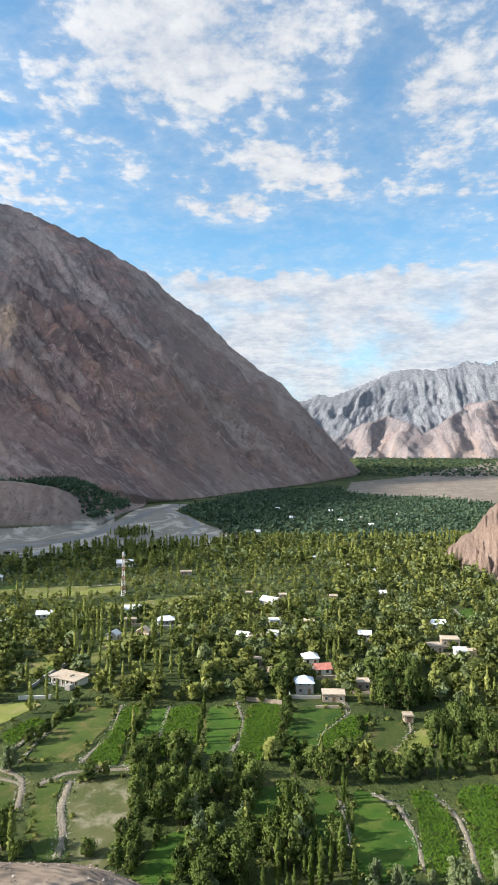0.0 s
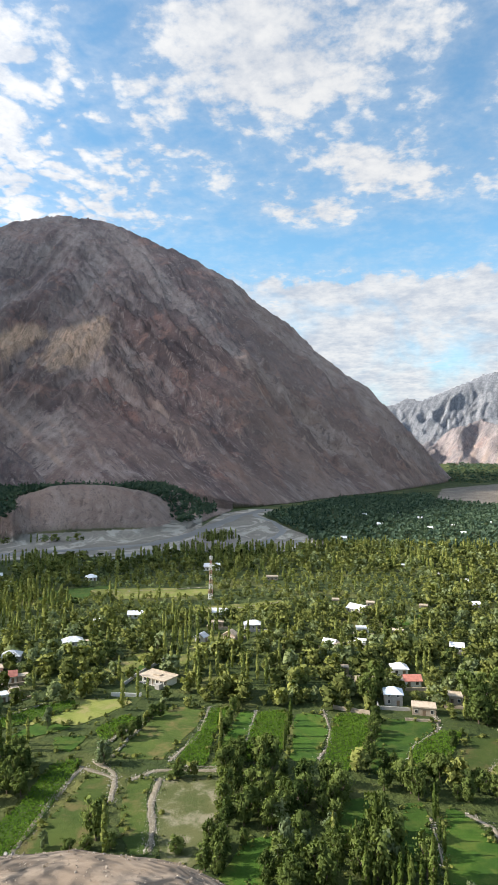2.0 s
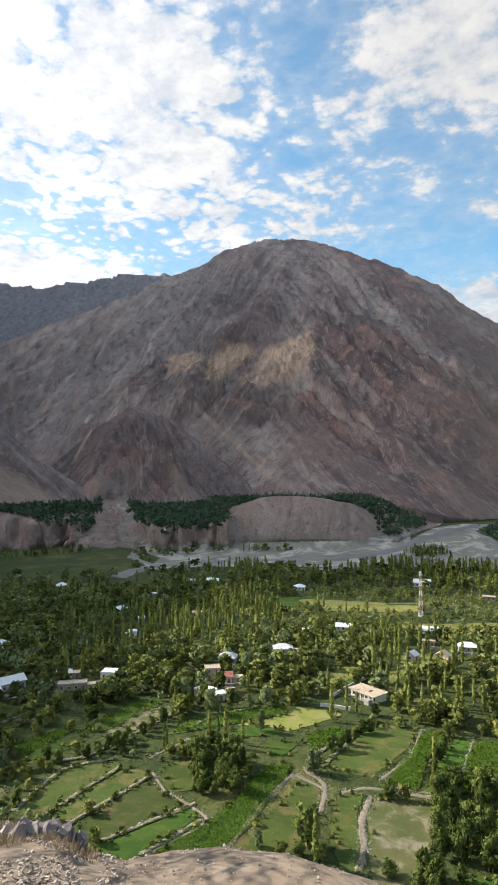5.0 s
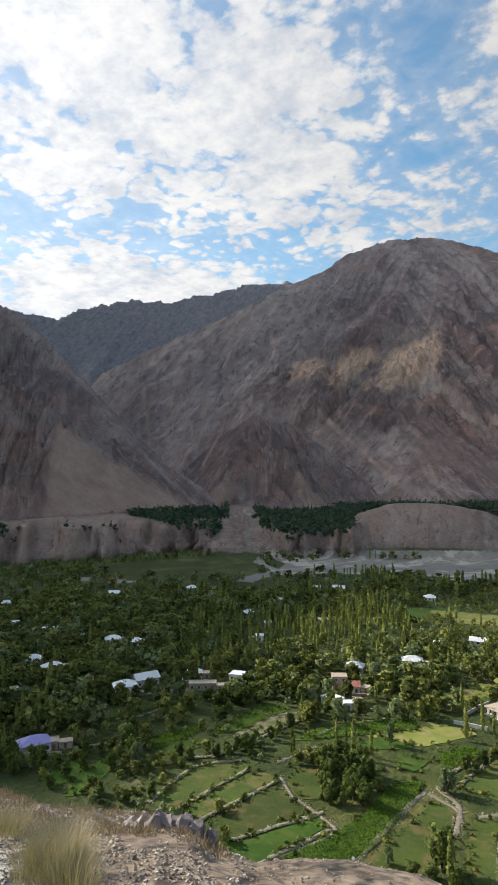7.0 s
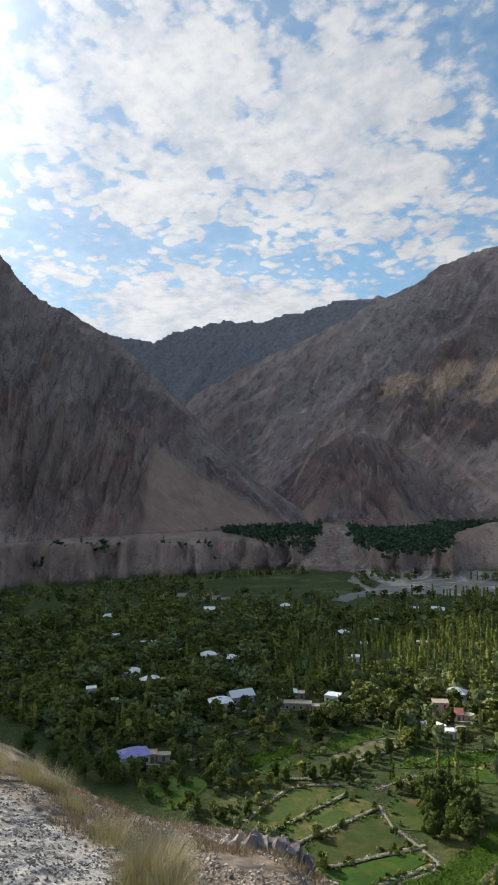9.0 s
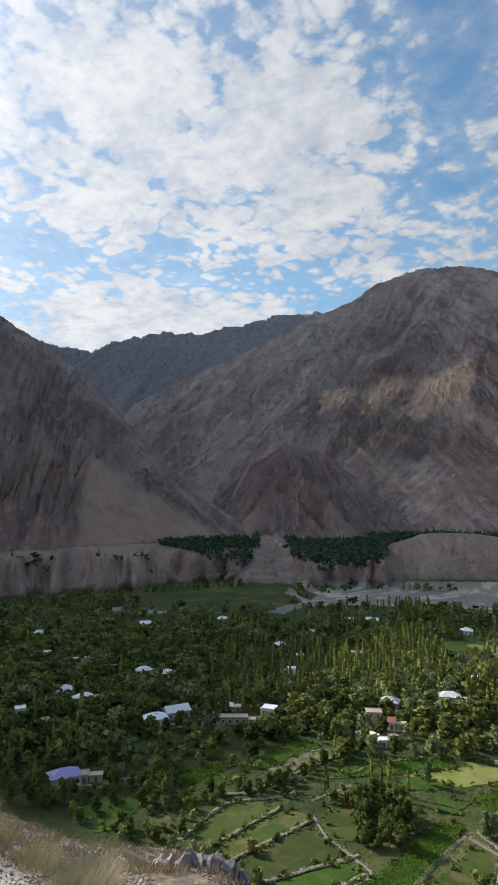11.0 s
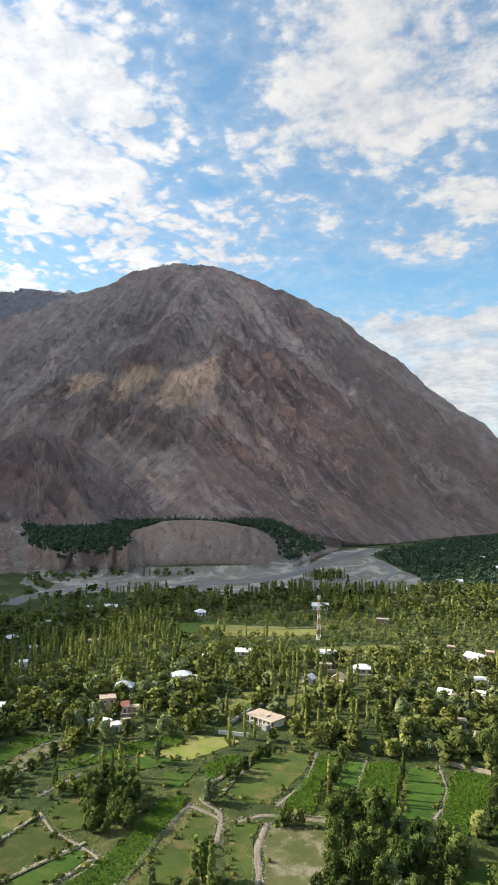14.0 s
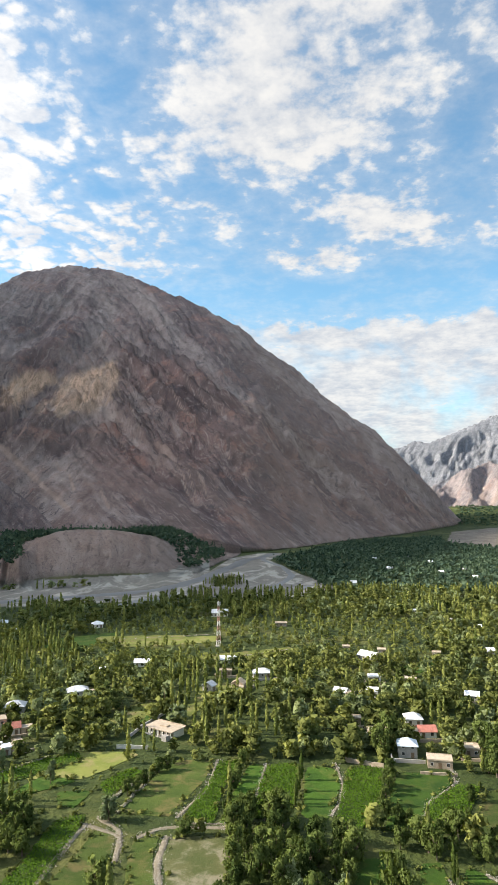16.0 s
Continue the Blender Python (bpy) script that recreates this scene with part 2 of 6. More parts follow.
def vnoise(x, y, seed=0):
    """Smooth value noise, -1 to 1."""
    ix, iy = np.floor(x), np.floor(y)
    fx, fy = x - ix, y - iy
    fx, fy = fx * fx * fx * (fx * (fx * 6 - 15) + 10), fy * fy * fy * (fy * (fy * 6 - 15) + 10)
    a, b = hash2(ix, iy, seed), hash2(ix + 1, iy, seed)
    c, d = hash2(ix, iy + 1, seed), hash2(ix + 1, iy + 1, seed)
    return 2 * ((a * (1 - fx) + b * fx) * (1 - fy) + (c * (1 - fx) + d * fx) * fy) - 1


def fbm(x, y, octaves=5, gain=0.5, seed=0):
    s, amp, tot = 0.0, 1.0, 0.0
    for k in range(octaves):
        s, tot = s + amp * vnoise(x * 2.03 ** k + 17.3 * k, y * 2.03 ** k - 9.1 * k, seed + k), tot + amp
        amp *= gain
    return s / tot


def ridged(x, y, octaves=5, gain=0.55, seed=0):
    s, amp, tot = 0.0, 1.0, 0.0
    for k in range(octaves):
        s, tot = s + amp * (1 - np.abs(vnoise(x * 2.1 ** k + 5.7 * k, y * 2.1 ** k + 3.3 * k, seed + k))), tot + amp
        amp *= gain
    return s / tot


def curve(az, *pairs):
    p = sorted(pairs)
    return np.interp(az, [a for a, _ in p], [v for _, v in p])


def eased(az, *pairs):
    """The same with its corners rounded off."""
    return sum(curve(az + d, *pairs) for d in (-2.4, -1.6, -0.8, 0.0, 0.8, 1.6, 2.4)) / 7


def step(a, b, x):
    t = np.clip((x - a) / (b - a), 0, 1)
    return t * t * (3 - 2 * t)


# mountain ranges: crest angle over the eye's level, and distance of the foot, by bearing (degrees, left positive)
def main_peak(az):
    el = curve(az, (-12, -4), (-10.1, -1.8), (-8.6, -0.3), (-6.6, 2.2), (-4.5, 4.45), (-3, 6.1), (-1, 7.4), (1.8, 9.6), (4.1, 11.8), (6.7, 13.5),
               (9.1, 15.5), (13, 17.5), (15.9, 18.6), (19, 19.7), (21.5, 20.2), (24.2, 20.3), (25.7, 20.1), (28.3, 19.3), (30.9, 18), (34, 16.9),
               (38, 14.9), (43.5, 12.6), (47, 11.0), (50.5, 9.2), (53, 6.0), (56, 2), (60, -6))
    foot = eased(az, (-12, 2950), (-10.6, 2820), (-8.1, 2245), (-6.1, 1934), (-0.5, 1594), (4.6, 1318), (9.7, 1193), (16, 1230), (38, 1270), (45, 1450), (56, 1900))
    return el, foot, eased(az, (-12, 0), (7, 0), (15, 42), (56, 60)), 0.74 - 0.13 * step(13, 2, az)


def front_spur(az):
    el = curve(az, (24, -4), (26, -1.6), (28, 0.4), (30, 2.0), (33, 4.4), (35, 5.3), (37.2, 5.4), (39.5, 4.0), (42, 1.8), (45, -1.0), (47, -4))
    return el, curve(az, (24, 1180), (37, 1080), (47, 1350)), 38.0 + 0 * az, 0.7


def back_ridge(az):
    el = curve(az, (16, -10), (22, 4), (28, 14), (31.8, 17.0), (33.9, 17.3), (37.5, 17.15), (40.7, 16.25), (42.3, 16.1), (44.9, 15.45), (48, 15.6), (52.5, 14.6), (54.5, 13.6),
               (56, 13.85), (60, 14.5), (75, 15), (110, 10))
    return el, 2500 + 0 * az, 150.0 + 0 * az, 1.1


def left_range(az):
    # past 67.5 degrees the crest is unseen, raised to shade the left valley
    el = curve(az, (39, -4.4), (40, -2.9), (41.4, -1.2), (45, 1.3), (48.4, 4.6), (50.5, 6.9), (52.5, 8.9), (54.5, 11.0), (56.9, 13.2), (58.1, 13.9), (59.8, 14.6), (62.1, 15.9),
               (64.4, 16.8), (65.5, 17.7), (67.5, 19.8), (70, 23.5), (73, 25.5), (84, 25.7), (90, 26.7), (105, 26.9), (130, 20), (160, 8), (180, 4))
    return el, curve(az, (40, 1080), (50, 960), (60, 860), (70, 760), (90, 650), (130, 700), (180, 1500)), 36.0 + 0 * az, 0.8


def right_hill(az):
    el = curve(az, (-60, 8), (-40, 8), (-28, 2), (-24, -1), (-21.5, -3.9), (-19.6, -6.3), (-17.7, -8.0), (-16.4, -10))
    return el, curve(az, (-60, 300), (-26, 490), (-21.4, 524), (-18.7, 563), (-16.5, 625)), 0.0 * az, 0.75


def far_range(az):
    el = curve(az, (-180, 5), (-60, 7), (-30, 8), (-21.5, 7.6), (-20.1, 7.4), (-19, 7.9), (-17.8, 7.25), (-16.4, 7.1), (-15, 7.25), (-13, 7.15), (-11.6, 6.55),
               (-10.1, 6.0), (-7.6, 4.9), (-6.6, 5.15), (-4.5, 4.4), (0, 4), (8, 3), (16, 0))
    return el, 3450.0 + 0 * az, 64.0 + 0 * az, 0.6


def far_foothills(az):
    el = curve(az, (-40, 5), (-24, 5), (-21.5, 4.5), (-19, 4.0), (-17, 2.6), (-15.5, 1.6), (-14, 2.7), (-12.5, 3.2), (-10, 2.4), (-8.5, 1.2), (-6.5, -0.5), (-3, -4))
    return el, 3250.0 + 60 * np.sin(az * 1.9), 58.0 + 0 * az, 0.45


RANGES = ((main_peak, 1, 1.0), (front_spur, 2, 1.5), (back_ridge, 3, 0.6), (left_range, 4, 1.0), (right_hill, 5, 1.1), (far_range, 6, 0.8), (far_foothills, 7, 0.7))

# bearings between which each range stands, and the least distance of its foot
SPAN = {1: (-14, 62, 900), 2: (22, 49, 900), 3: (14, 112, 2000), 4: (37, 181, 500), 5: (-62, -15, 200), 6: (-181, 18, 3000), 7: (-42, -1, 2900)}


def cliff_foot(az):
    return curve(az, (8, 1500), (9.5, 1140), (13, 870), (15.2, 812), (18, 790), (26, 772), (34, 756), (35.0, 790), (36.2, 860), (37.3, 960), (38.2, 1040), (39.1, 960), (40.3, 890), (42, 850), (47, 772), (55, 725),
                 (65, 685), (90, 500), (180, 900))


def cliff_top(az):
    return curve(az, (8, 0), (10, 2), (13, 5), (14.7, 8), (15.3, 15), (15.9, 27), (16.6, 39), (17.6, 49), (19, 56), (21, 60), (23.5, 62), (25.3, 58), (26.6, 48), (27.8, 35), (29.5, 26), (32, 22), (34.5, 25), (36, 30), (37.2, 20), (38.2, 6),
                 (39.2, 12), (41, 21), (47, 28), (55, 38), (65, 46), (90, 40), (120, 0))


def brow(az):
    """The angle at which the hill under the eye drops out of sight."""
    return curve(az, (-180, -9), (-70, -20), (-30, -42), (0, -37), (8, -34.4), (11, -33.4), (14, -32.5), (18, -31.7), (23, -30.8), (30, -30.3), (37, -30.4), (41, -29.0), (43, -27.6), (47, -26.6),
                 (52, -26), (56, -24.9), (60.6, -22.9), (65, -20.5), (75, -16), (100, -10), (180, -9))


# sideways drift of the fall lines for each degree of height, on the right-hand and on the left-hand side of each range, and the bearings between which one becomes the other
FALL = {1: (1.15, -1.0), 2: (1.0, -0.9), 3: (-0.9, -0.9), 4: (1.0, -0.3), 5: (1.1, 1.1), 6: (0.3, -0.6), 7: (0.5, -0.5)}
ASPECT = {1: (17, 29), 2: (34, 39), 3: (0, 1), 4: (51, 57), 5: (0, 1), 6: (-17, -12), 7: (-18, -15)}


def flank_tone(az, el, fall):
    """Bands of darker rock and pale scree on the main mountain."""
    right = curve(fall, (-15, 0.4), (-8, 0.3), (-6.6, -0.4), (-5, -0.75), (-4.0, -0.7), (-3.3, 0.15), (-1.6, 0.35), (-0.5, -0.3), (1.5, -0.6), (3, -0.1), (4.5, -0.45), (7, -0.05), (9, -0.2))
    left = 0.08 + 0.52 * step(26, 34, az) - 0.12 * step(9, 4, el) * step(36, 30, az)
    side = step(15, 22, az)
    return (1.5 * right - 0.15) * (1 - side) + left * side


def turned(az, x, y, k, up):
    """Bends a range's ribs, so that they don't all run straight at the eye."""
    return az + (1 - up) * up * 4 * ((1.6 * step(-1, 10, az) if k == 1 else 2.2 if k == 2 else 0.0) + 1.6 * fbm(x / 260, y / 260, 3, seed=120 + k) * (step(-6, 4, az) if k == 1 else 1.0))


def land(az, r):
    """Height and cover of the land at bearing az (degrees) and distance r."""
    a = np.radians(az)
    x, y = -np.sin(a) * r, np.cos(a) * r
    z = 0 * r
    z = z + 64 * step(2500, 3300, r) * step(12, -4, az)
    z = z + 2.0 * fbm(x / 140, y / 140, 4, seed=5) * step(1250, 1500, r)
    # the side stream comes down a sloping floor
    z = z + np.clip((r - 790) * 0.15, 0, 42) * step(3.4, 2.2, np.abs(az - 38.2))
    # river terrace with its broken edge
    rf, zt = cliff_foot(az), cliff_top(az)
    arc = np.radians(az) * 780
    bite = 32 * ridged(arc / 60, r / 400 + 1.3, 3, seed=21) + 24 * ridged(arc / 17, 0 * r, 2, 0.5, seed=22) - 30
    gul = np.clip(ridged(arc / 38, r / 300, 3, seed=23) - 0.6, 0, 1) * 330
    slide = np.maximum(step(0.0, 0.4, fbm(az / 3.2, 0 * az + 4.4, 2, seed=27)) * step(43, 48, az), 0.8 * step(2.6, 0.9, np.abs(az - 37.9)))
    dome = step(12.4, 14.6, az) * step(28.6, 26.5, az)
    slide = np.maximum(slide, step(1.6, 0.6, np.abs(az - 55.2)))
    bite, gul = bite * (1 - 0.8 * dome) * (1 - 0.7 * slide), gul * (1 - 0.85 * dome) * (1 - 0.7 * slide)
    for a0, wide, deep in ((58.6, 0.7, 45), (51.2, 0.5, 50), (47.3, 0.45, 40), (44.7, 0.4, 32), (42.7, 0.4, 40), (33.4, 0.4, 32), (31.2, 0.5, 40), (29.4, 0.4, 32), (62.3, 0.9, 40)):
        bite = bite - deep * np.exp(-(((az - a0) + 0.006 * (r - rf) + 0.5 * fbm(r / 30, az / 2, 2, seed=24)) / wide) ** 2)
    west = step(47, 50, az)
    bite, gul = bite * (1 - 0.55 * west), gul * (1 - 0.4 * west) + 30 * west
    face = step(0, 1, (r - rf + bite) / (40 + 120 * dome + gul + 120 * slide))
    _, foot, zb, _ = main_peak(az)
    side = step(37, 41, az)
    back = left_range(az)[1] * side + foot * (1 - side)
    inner = np.clip((r - rf) / np.maximum(back - rf, 30), 0, 1)
    knoll = step(12.8, 15, az) * step(29.5, 26.5, az)
    back_z = 44 * step(9.5, 16, az)
    rise = zt + (back_z - zt) * np.where(knoll > 0.01, step(0.25, 0.8, inner), inner) + knoll * 6 * np.sin(np.clip(inner * 4, 0, 1) * 3.14)
    rise = rise + 1.5 * fbm(x / 40, y / 40, 4, seed=25) + 5 * fbm(arc / 34, 0 * r, 3, seed=26) * (1 - inner) ** 6
    terr = step(8, 10, az) * step(130, 110, az) * face
    z = np.maximum(z * (1 - terr) + rise * terr, z)
    across, along, aspect = np.radians(az) * 780 / 25, z / 14, 0 * r
    across_left, haze = across, 0 * r
    streak, scree, slate_haze = 0 * r + 0.5, terr * (0.32 + 0.3 * step(-0.3, 0.2, fbm(arc / 19, r / 160, 3, 0.6, seed=29))), 0 * r
    bare = np.maximum(step(0.05, 0.3, terr), step(790, 840, r + 25 * fbm(x / 30, y / 30, 3, seed=97)) * step(3.6, 3.0, np.abs(az - 38.2)))
    rock = 0.69 * bare
    streak = np.where(terr > 0.02, 0.5 + 0.3 * fbm(arc / 14, r / 60, 3, seed=28), streak)
    whole = (az, r, x, y)
    fields = [np.array(v + 0.0 * r, float) for v in (z, rock, streak, scree, slate_haze, across, across_left, along, aspect, haze)]
    for crest, k, amp in RANGES:
        sel = (whole[0] > SPAN[k][0]) & (whole[0] < SPAN[k][1]) & (whole[1] > SPAN[k][2])
        if not sel.any():
            continue
        az, r, x, y = (v[sel] for v in whole)
        z, rock, streak, scree, slate_haze, across, across_left, along, aspect, haze = (v[sel] for v in fields)
        el, ft, zb, slope = crest(az)
        el = el + 0.16 * fbm(az * 1.3, 0 * az + k, 3, seed=80 + k) + 0.07 * fbm(az * 7, 0 * az, 3, 0.6, seed=85 + k)
        t = np.tan(np.radians(el))
        rc = (EYE - zb + slope * ft) / np.maximum(slope - t, 0.1)
        zc = EYE + rc * t
        h = np.maximum(zc - zb, 0)
        u = (r - ft) / np.maximum(rc - ft, 1)
        up = np.clip(u, 0, 1)
        bent = turned(az, x, y, k, up)
        el, ft, zb, slope = crest(bent)
        el = el + 0.16 * fbm(az * 1.3, 0 * az + k, 3, seed=80 + k) + 0.07 * fbm(az * 7, 0 * az, 3, 0.6, seed=85 + k)
        t = np.tan(np.radians(el))
        rc = (EYE - zb + slope * ft) / np.maximum(slope - t, 0.1)
        h = np.maximum(EYE + rc * t - zb, 0)
        u = (r - ft) / np.maximum(rc - ft, 1)
        up = np.clip(u, 0, 1)
        prof = np.where(u <= 1, 0.72 * up + 0.28 * up * up, 1 - 0.9 * (u - 1))
        arc = np.radians(az) * 0.5 * (ft + rc)
        warp = 130 * fbm(arc / 280, r / 280, 4, seed=40 + k)
        lean = {1: -0.75, 3: -0.3, 4: 0.25}.get(k, 0.0) * (r - ft) * (step(34, 14, az) if k == 1 else 1.0)
        dip = np.degrees(np.arctan2(zb + h * np.clip(prof, 0, 1) - EYE, r))
        fall, fall_left = (az - way * dip for way in FALL[k])
        turn = step(*ASPECT[k], az + 2.5 * fbm(x / 180, y / 180, 3, seed=47 + k))
        if k > 5:
            fall, fall_left = fall * 2.4, fall_left * 2.4
        sway = 0.5 * fbm(x / 200, y / 200, 3, seed=45 + k)
        g1 = ridged(fall / 3.3 + sway, dip / 13, 4, seed=50 + k) * (1 - turn) + ridged(fall_left / 3.3 + sway, dip / 13, 4, seed=55 + k) * turn
        g2 = ridged(fall / 1.1 + sway, dip / 4.5, 3, seed=60 + k) * (1 - turn) + ridged(fall_left / 1.1 + sway, dip / 4.5, 3, seed=63 + k) * turn
        g3 = fbm(x / 45, y / 45, 4, 0.55, seed=70 + k)
        env = np.clip(up * 3.2, 0, 1) * (1 - 0.93 * step(0.8, 1.0, up)) * np.clip(h / ({1: 300, 2: 190, 5: 130}.get(k, 500)), 0, 1)
        ribs = 0 * r
        if k == 1:
            ribs = step(17, 22, az) * step(36, 31, az) * step(0.22, 0.36, up) * step(0.72, 0.55, up)
        g6 = ridged((x + warp) / 105, y / 130, 5, 0.58, seed=65 + k)
        g5 = ridged(x / 11, y / 11, 2, 0.6, seed=78 + k)
        g4 = ridged(x / 28, y / 28, 4, 0.6, seed=75 + k)
        rough = amp * env * ((92 + 30 * ribs + (50 if k == 4 else 0)) * (g1 - 0.62) + (38 + 24 * ribs + (14 if k > 5 else 24 if k == 4 else 0)) * (g2 - 0.62) + 5 * g3 + {3: 26, 6: 100, 7: 100}.get(k, 44) * (g6 - 0.6) + (5 if k == 3 else 15) * (g4 - 0.6) + 5 * (g5 - 0.6))
        zz = np.where((h > 1) & (u > 0), zb + h * prof + rough, -500.0)
        take = zz > z
        z = np.where(take, zz, z)
        rock = np.where(take, 0.65 if k == 5 else 1.0, rock)
        across, across_left, along, aspect = (np.where(take, a, b) for a, b in ((fall + 31 * k, across), (fall_left + 31 * k, across_left), (dip, along), (turn, aspect)))
        runs = ridged((arc + warp * 0.8 + lean) / 24, r / 230, 3, 0.6, seed=105 + k)
        wisp = fbm((arc + warp * 0.8 + lean) / 8, r / 75, 3, 0.6, seed=110 + k)
        patch = fbm(x / 160, y / 160, 3, seed=115 + k)
        streak = np.where(take, np.clip({2: -0.15, 4: 0.48, 7: 0.15}.get(k, 0.35) + (flank_tone(az, dip, fall) if k == 1 else 0.0) + 1.5 * (0.62 - g2) + 0.9 * (0.62 - g1) + 0.5 * (0.6 - runs) + 0.3 * wisp + 0.7 * patch + 0.8 * (0.6 - g6), 0, 1), streak)
        fans_and_lit_crest = step(0.5, 0.62, g1) * step(0.6, 0.1, up) * (0.3 if k in (1, 4) else 1.0) + step(0.7, 0.8, 1 - g2) * 0.5
        line = ridged((arc + warp * 0.35 + lean) / 46, r / 600, 3, 0.6, seed=95 + k)
        fans_and_lit_crest = fans_and_lit_crest + 1.1 * step(0.84, 0.93, line) * step(0.02, 0.1, up) * step(0.8, 0.5, up) + (0.35 * step(12, 5, az) if k == 1 else 0.1 if k == 3 else 0)
        if k == 4:
            low = np.clip((4.8 - dip) / 7.8, 0, 1.4)
            rag = 0.5 * fbm(x / 30, y / 30, 3, seed=127)
            cone = step(0.0, 0.5, 54.6 + 1.1 * low - az + rag) * step(0.0, 0.7, az - 54.2 + 12.0 * low + rag) * step(0.0, 0.06, low)
            fans_and_lit_crest, streak = fans_and_lit_crest * (1 - cone) + 1.1 * cone, np.where(take, streak * (1 - cone), streak)
            z = np.where(take, z - rough * 0.8 * cone, z)
        if k == 1:
            # light on the left shoulder's crest, painted as a pale tone
            fans_and_lit_crest = fans_and_lit_crest + 0.8 * step(0.8, 0.95, up) * step(35, 38, az) * step(0.35, 0.6, 1 - g2 + 0.2 * patch)
        # painted haze for the back ridge and the far ranges
        haze = np.where(take, {3: 0.55, 6: 0.92 - 0.35 * step(0.45, 0.1, up), 7: 0.3}.get(k, 0.0), haze)
        # grey rock; on the left, back and far ranges painted haze too
        slate_haze = np.where(take, (np.maximum(0.15 + 0.35 * step(33, 42, az), 0.4 * step(0.45, 0.7, up)) if k == 1 else 0.1 + 0.3 * step(0.3, 0.8, up) if k == 4 else {2: 0.35, 3: 1.0, 6: 0.9, 7: 0.45}.get(k, 0.0)), slate_haze)
        scree = np.where(take, np.clip(fans_and_lit_crest * 0.8 + (0.85 if k == 5 else 0.0), 0, 1), scree)
        for f, v in zip(fields, (z, rock, streak, scree, slate_haze, across, across_left, along, aspect, haze)):
            f[sel] = v
    az, r, x, y = whole
    z, rock, streak, scree, slate_haze, across, across_left, along, aspect, haze = fields
    # the hill under the eye
    tb = np.tan(np.radians(brow(az)))
    c = tb * tb / 6.4
    r1 = 0.5 * np.where(np.abs(az - 25) < 60, 1.05, 0.8) / c
    hill = np.where(r < r1, 98.4 - c * r * r, 98.4 - c * r1 * r1 - 2 * c * r1 * (r - r1))
    small = 0.10 * fbm(x / 1.3, y / 1.3, 5, 0.55, seed=90) + 0.35 * fbm(x / 6, y / 6, 3, seed=91) * step(2, 8, r)
    hill = hill + small * step(0.4, 2.0, r) + 2.0 * fbm(x / 25, y / 25, 4, seed=92) * step(15, 40, r)
    on_hill = hill > z
    z = np.where(on_hill, hill, z)
    rock = np.where(on_hill, 0, rock)
    green = np.where(on_hill | (rock > 0.25), 0, 1.0) * (1 - bare)
    return x, y, z, rock, green, streak, scree, slate_haze, across, across_left, along, aspect, haze


def inside(x, y, poly):
    """Which of the points lie within the outline."""
    p = np.array(poly, float)
    hit = np.zeros(np.shape(x), bool)
    for (x0, y0), (x1, y1) in zip(p, np.roll(p, -1, 0)):
        if y0 != y1:
            cut = (y0 > y) != (y1 > y)
            hit ^= cut & (x < (x1 - x0) * (y - y0) / (y1 - y0) + x0)
    return hit


RIVERBED = [(-378, 468), (-372, 520), (-330, 575), (-250, 592), (-205, 560), (-180, 600), (-150, 655), (-57, 668), (-13, 700), (0, 730), (-30, 800), (-60, 870), (-124, 1064), (-112, 1205), (-160, 1200),
            (-195, 1100), (-190, 900), (-215, 760), (-330, 700), (-392, 640), (-408, 600), (-390, 560), (-381, 500)]
STREAM = [(-385, 552), (-440, 592), (-470, 640), (-530, 690), (-562, 735), (-585, 790), (-640, 830), (-680, 880)]
RIVER_MEADOW = [(-330, 520), (-336, 556), (-300, 590), (-190, 632), (-160, 640), (-210, 560), (-290, 520)]
DRY_CHANNEL = [(-440, 418), (-468, 400), (-520, 384), (-534, 398), (-486, 418)]
OUTWASH = [(240, 1560), (330, 2040), (700, 2600), (1250, 2950), (900, 1900), (480, 1180), (400, 1330), (310, 1330)]


def grid_mesh(name, verts, quads, mat, smooth=True):
    me = bpy.data.meshes.new(name)
    me.vertices.add(len(verts))
    me.vertices.foreach_set("co", np.asarray(verts, np.float32).ravel())
    k = quads.shape[1]
    me.loops.add(quads.size)
    me.loops.foreach_set("vertex_index", quads.astype(np.int32).ravel())
    me.polygons.add(len(quads))
    me.polygons.foreach_set("loop_start", np.arange(0, quads.size, k, dtype=np.int32))
    me.polygons.foreach_set("use_smooth", np.full(len(quads), smooth))
    me.update(calc_edges=True)
    me.materials.append(mat)
    return me


def set_float(me, name, values):
    me.attributes.new(name, "FLOAT", "POINT").data.foreach_set("value", np.asarray(values, np.float32).ravel())


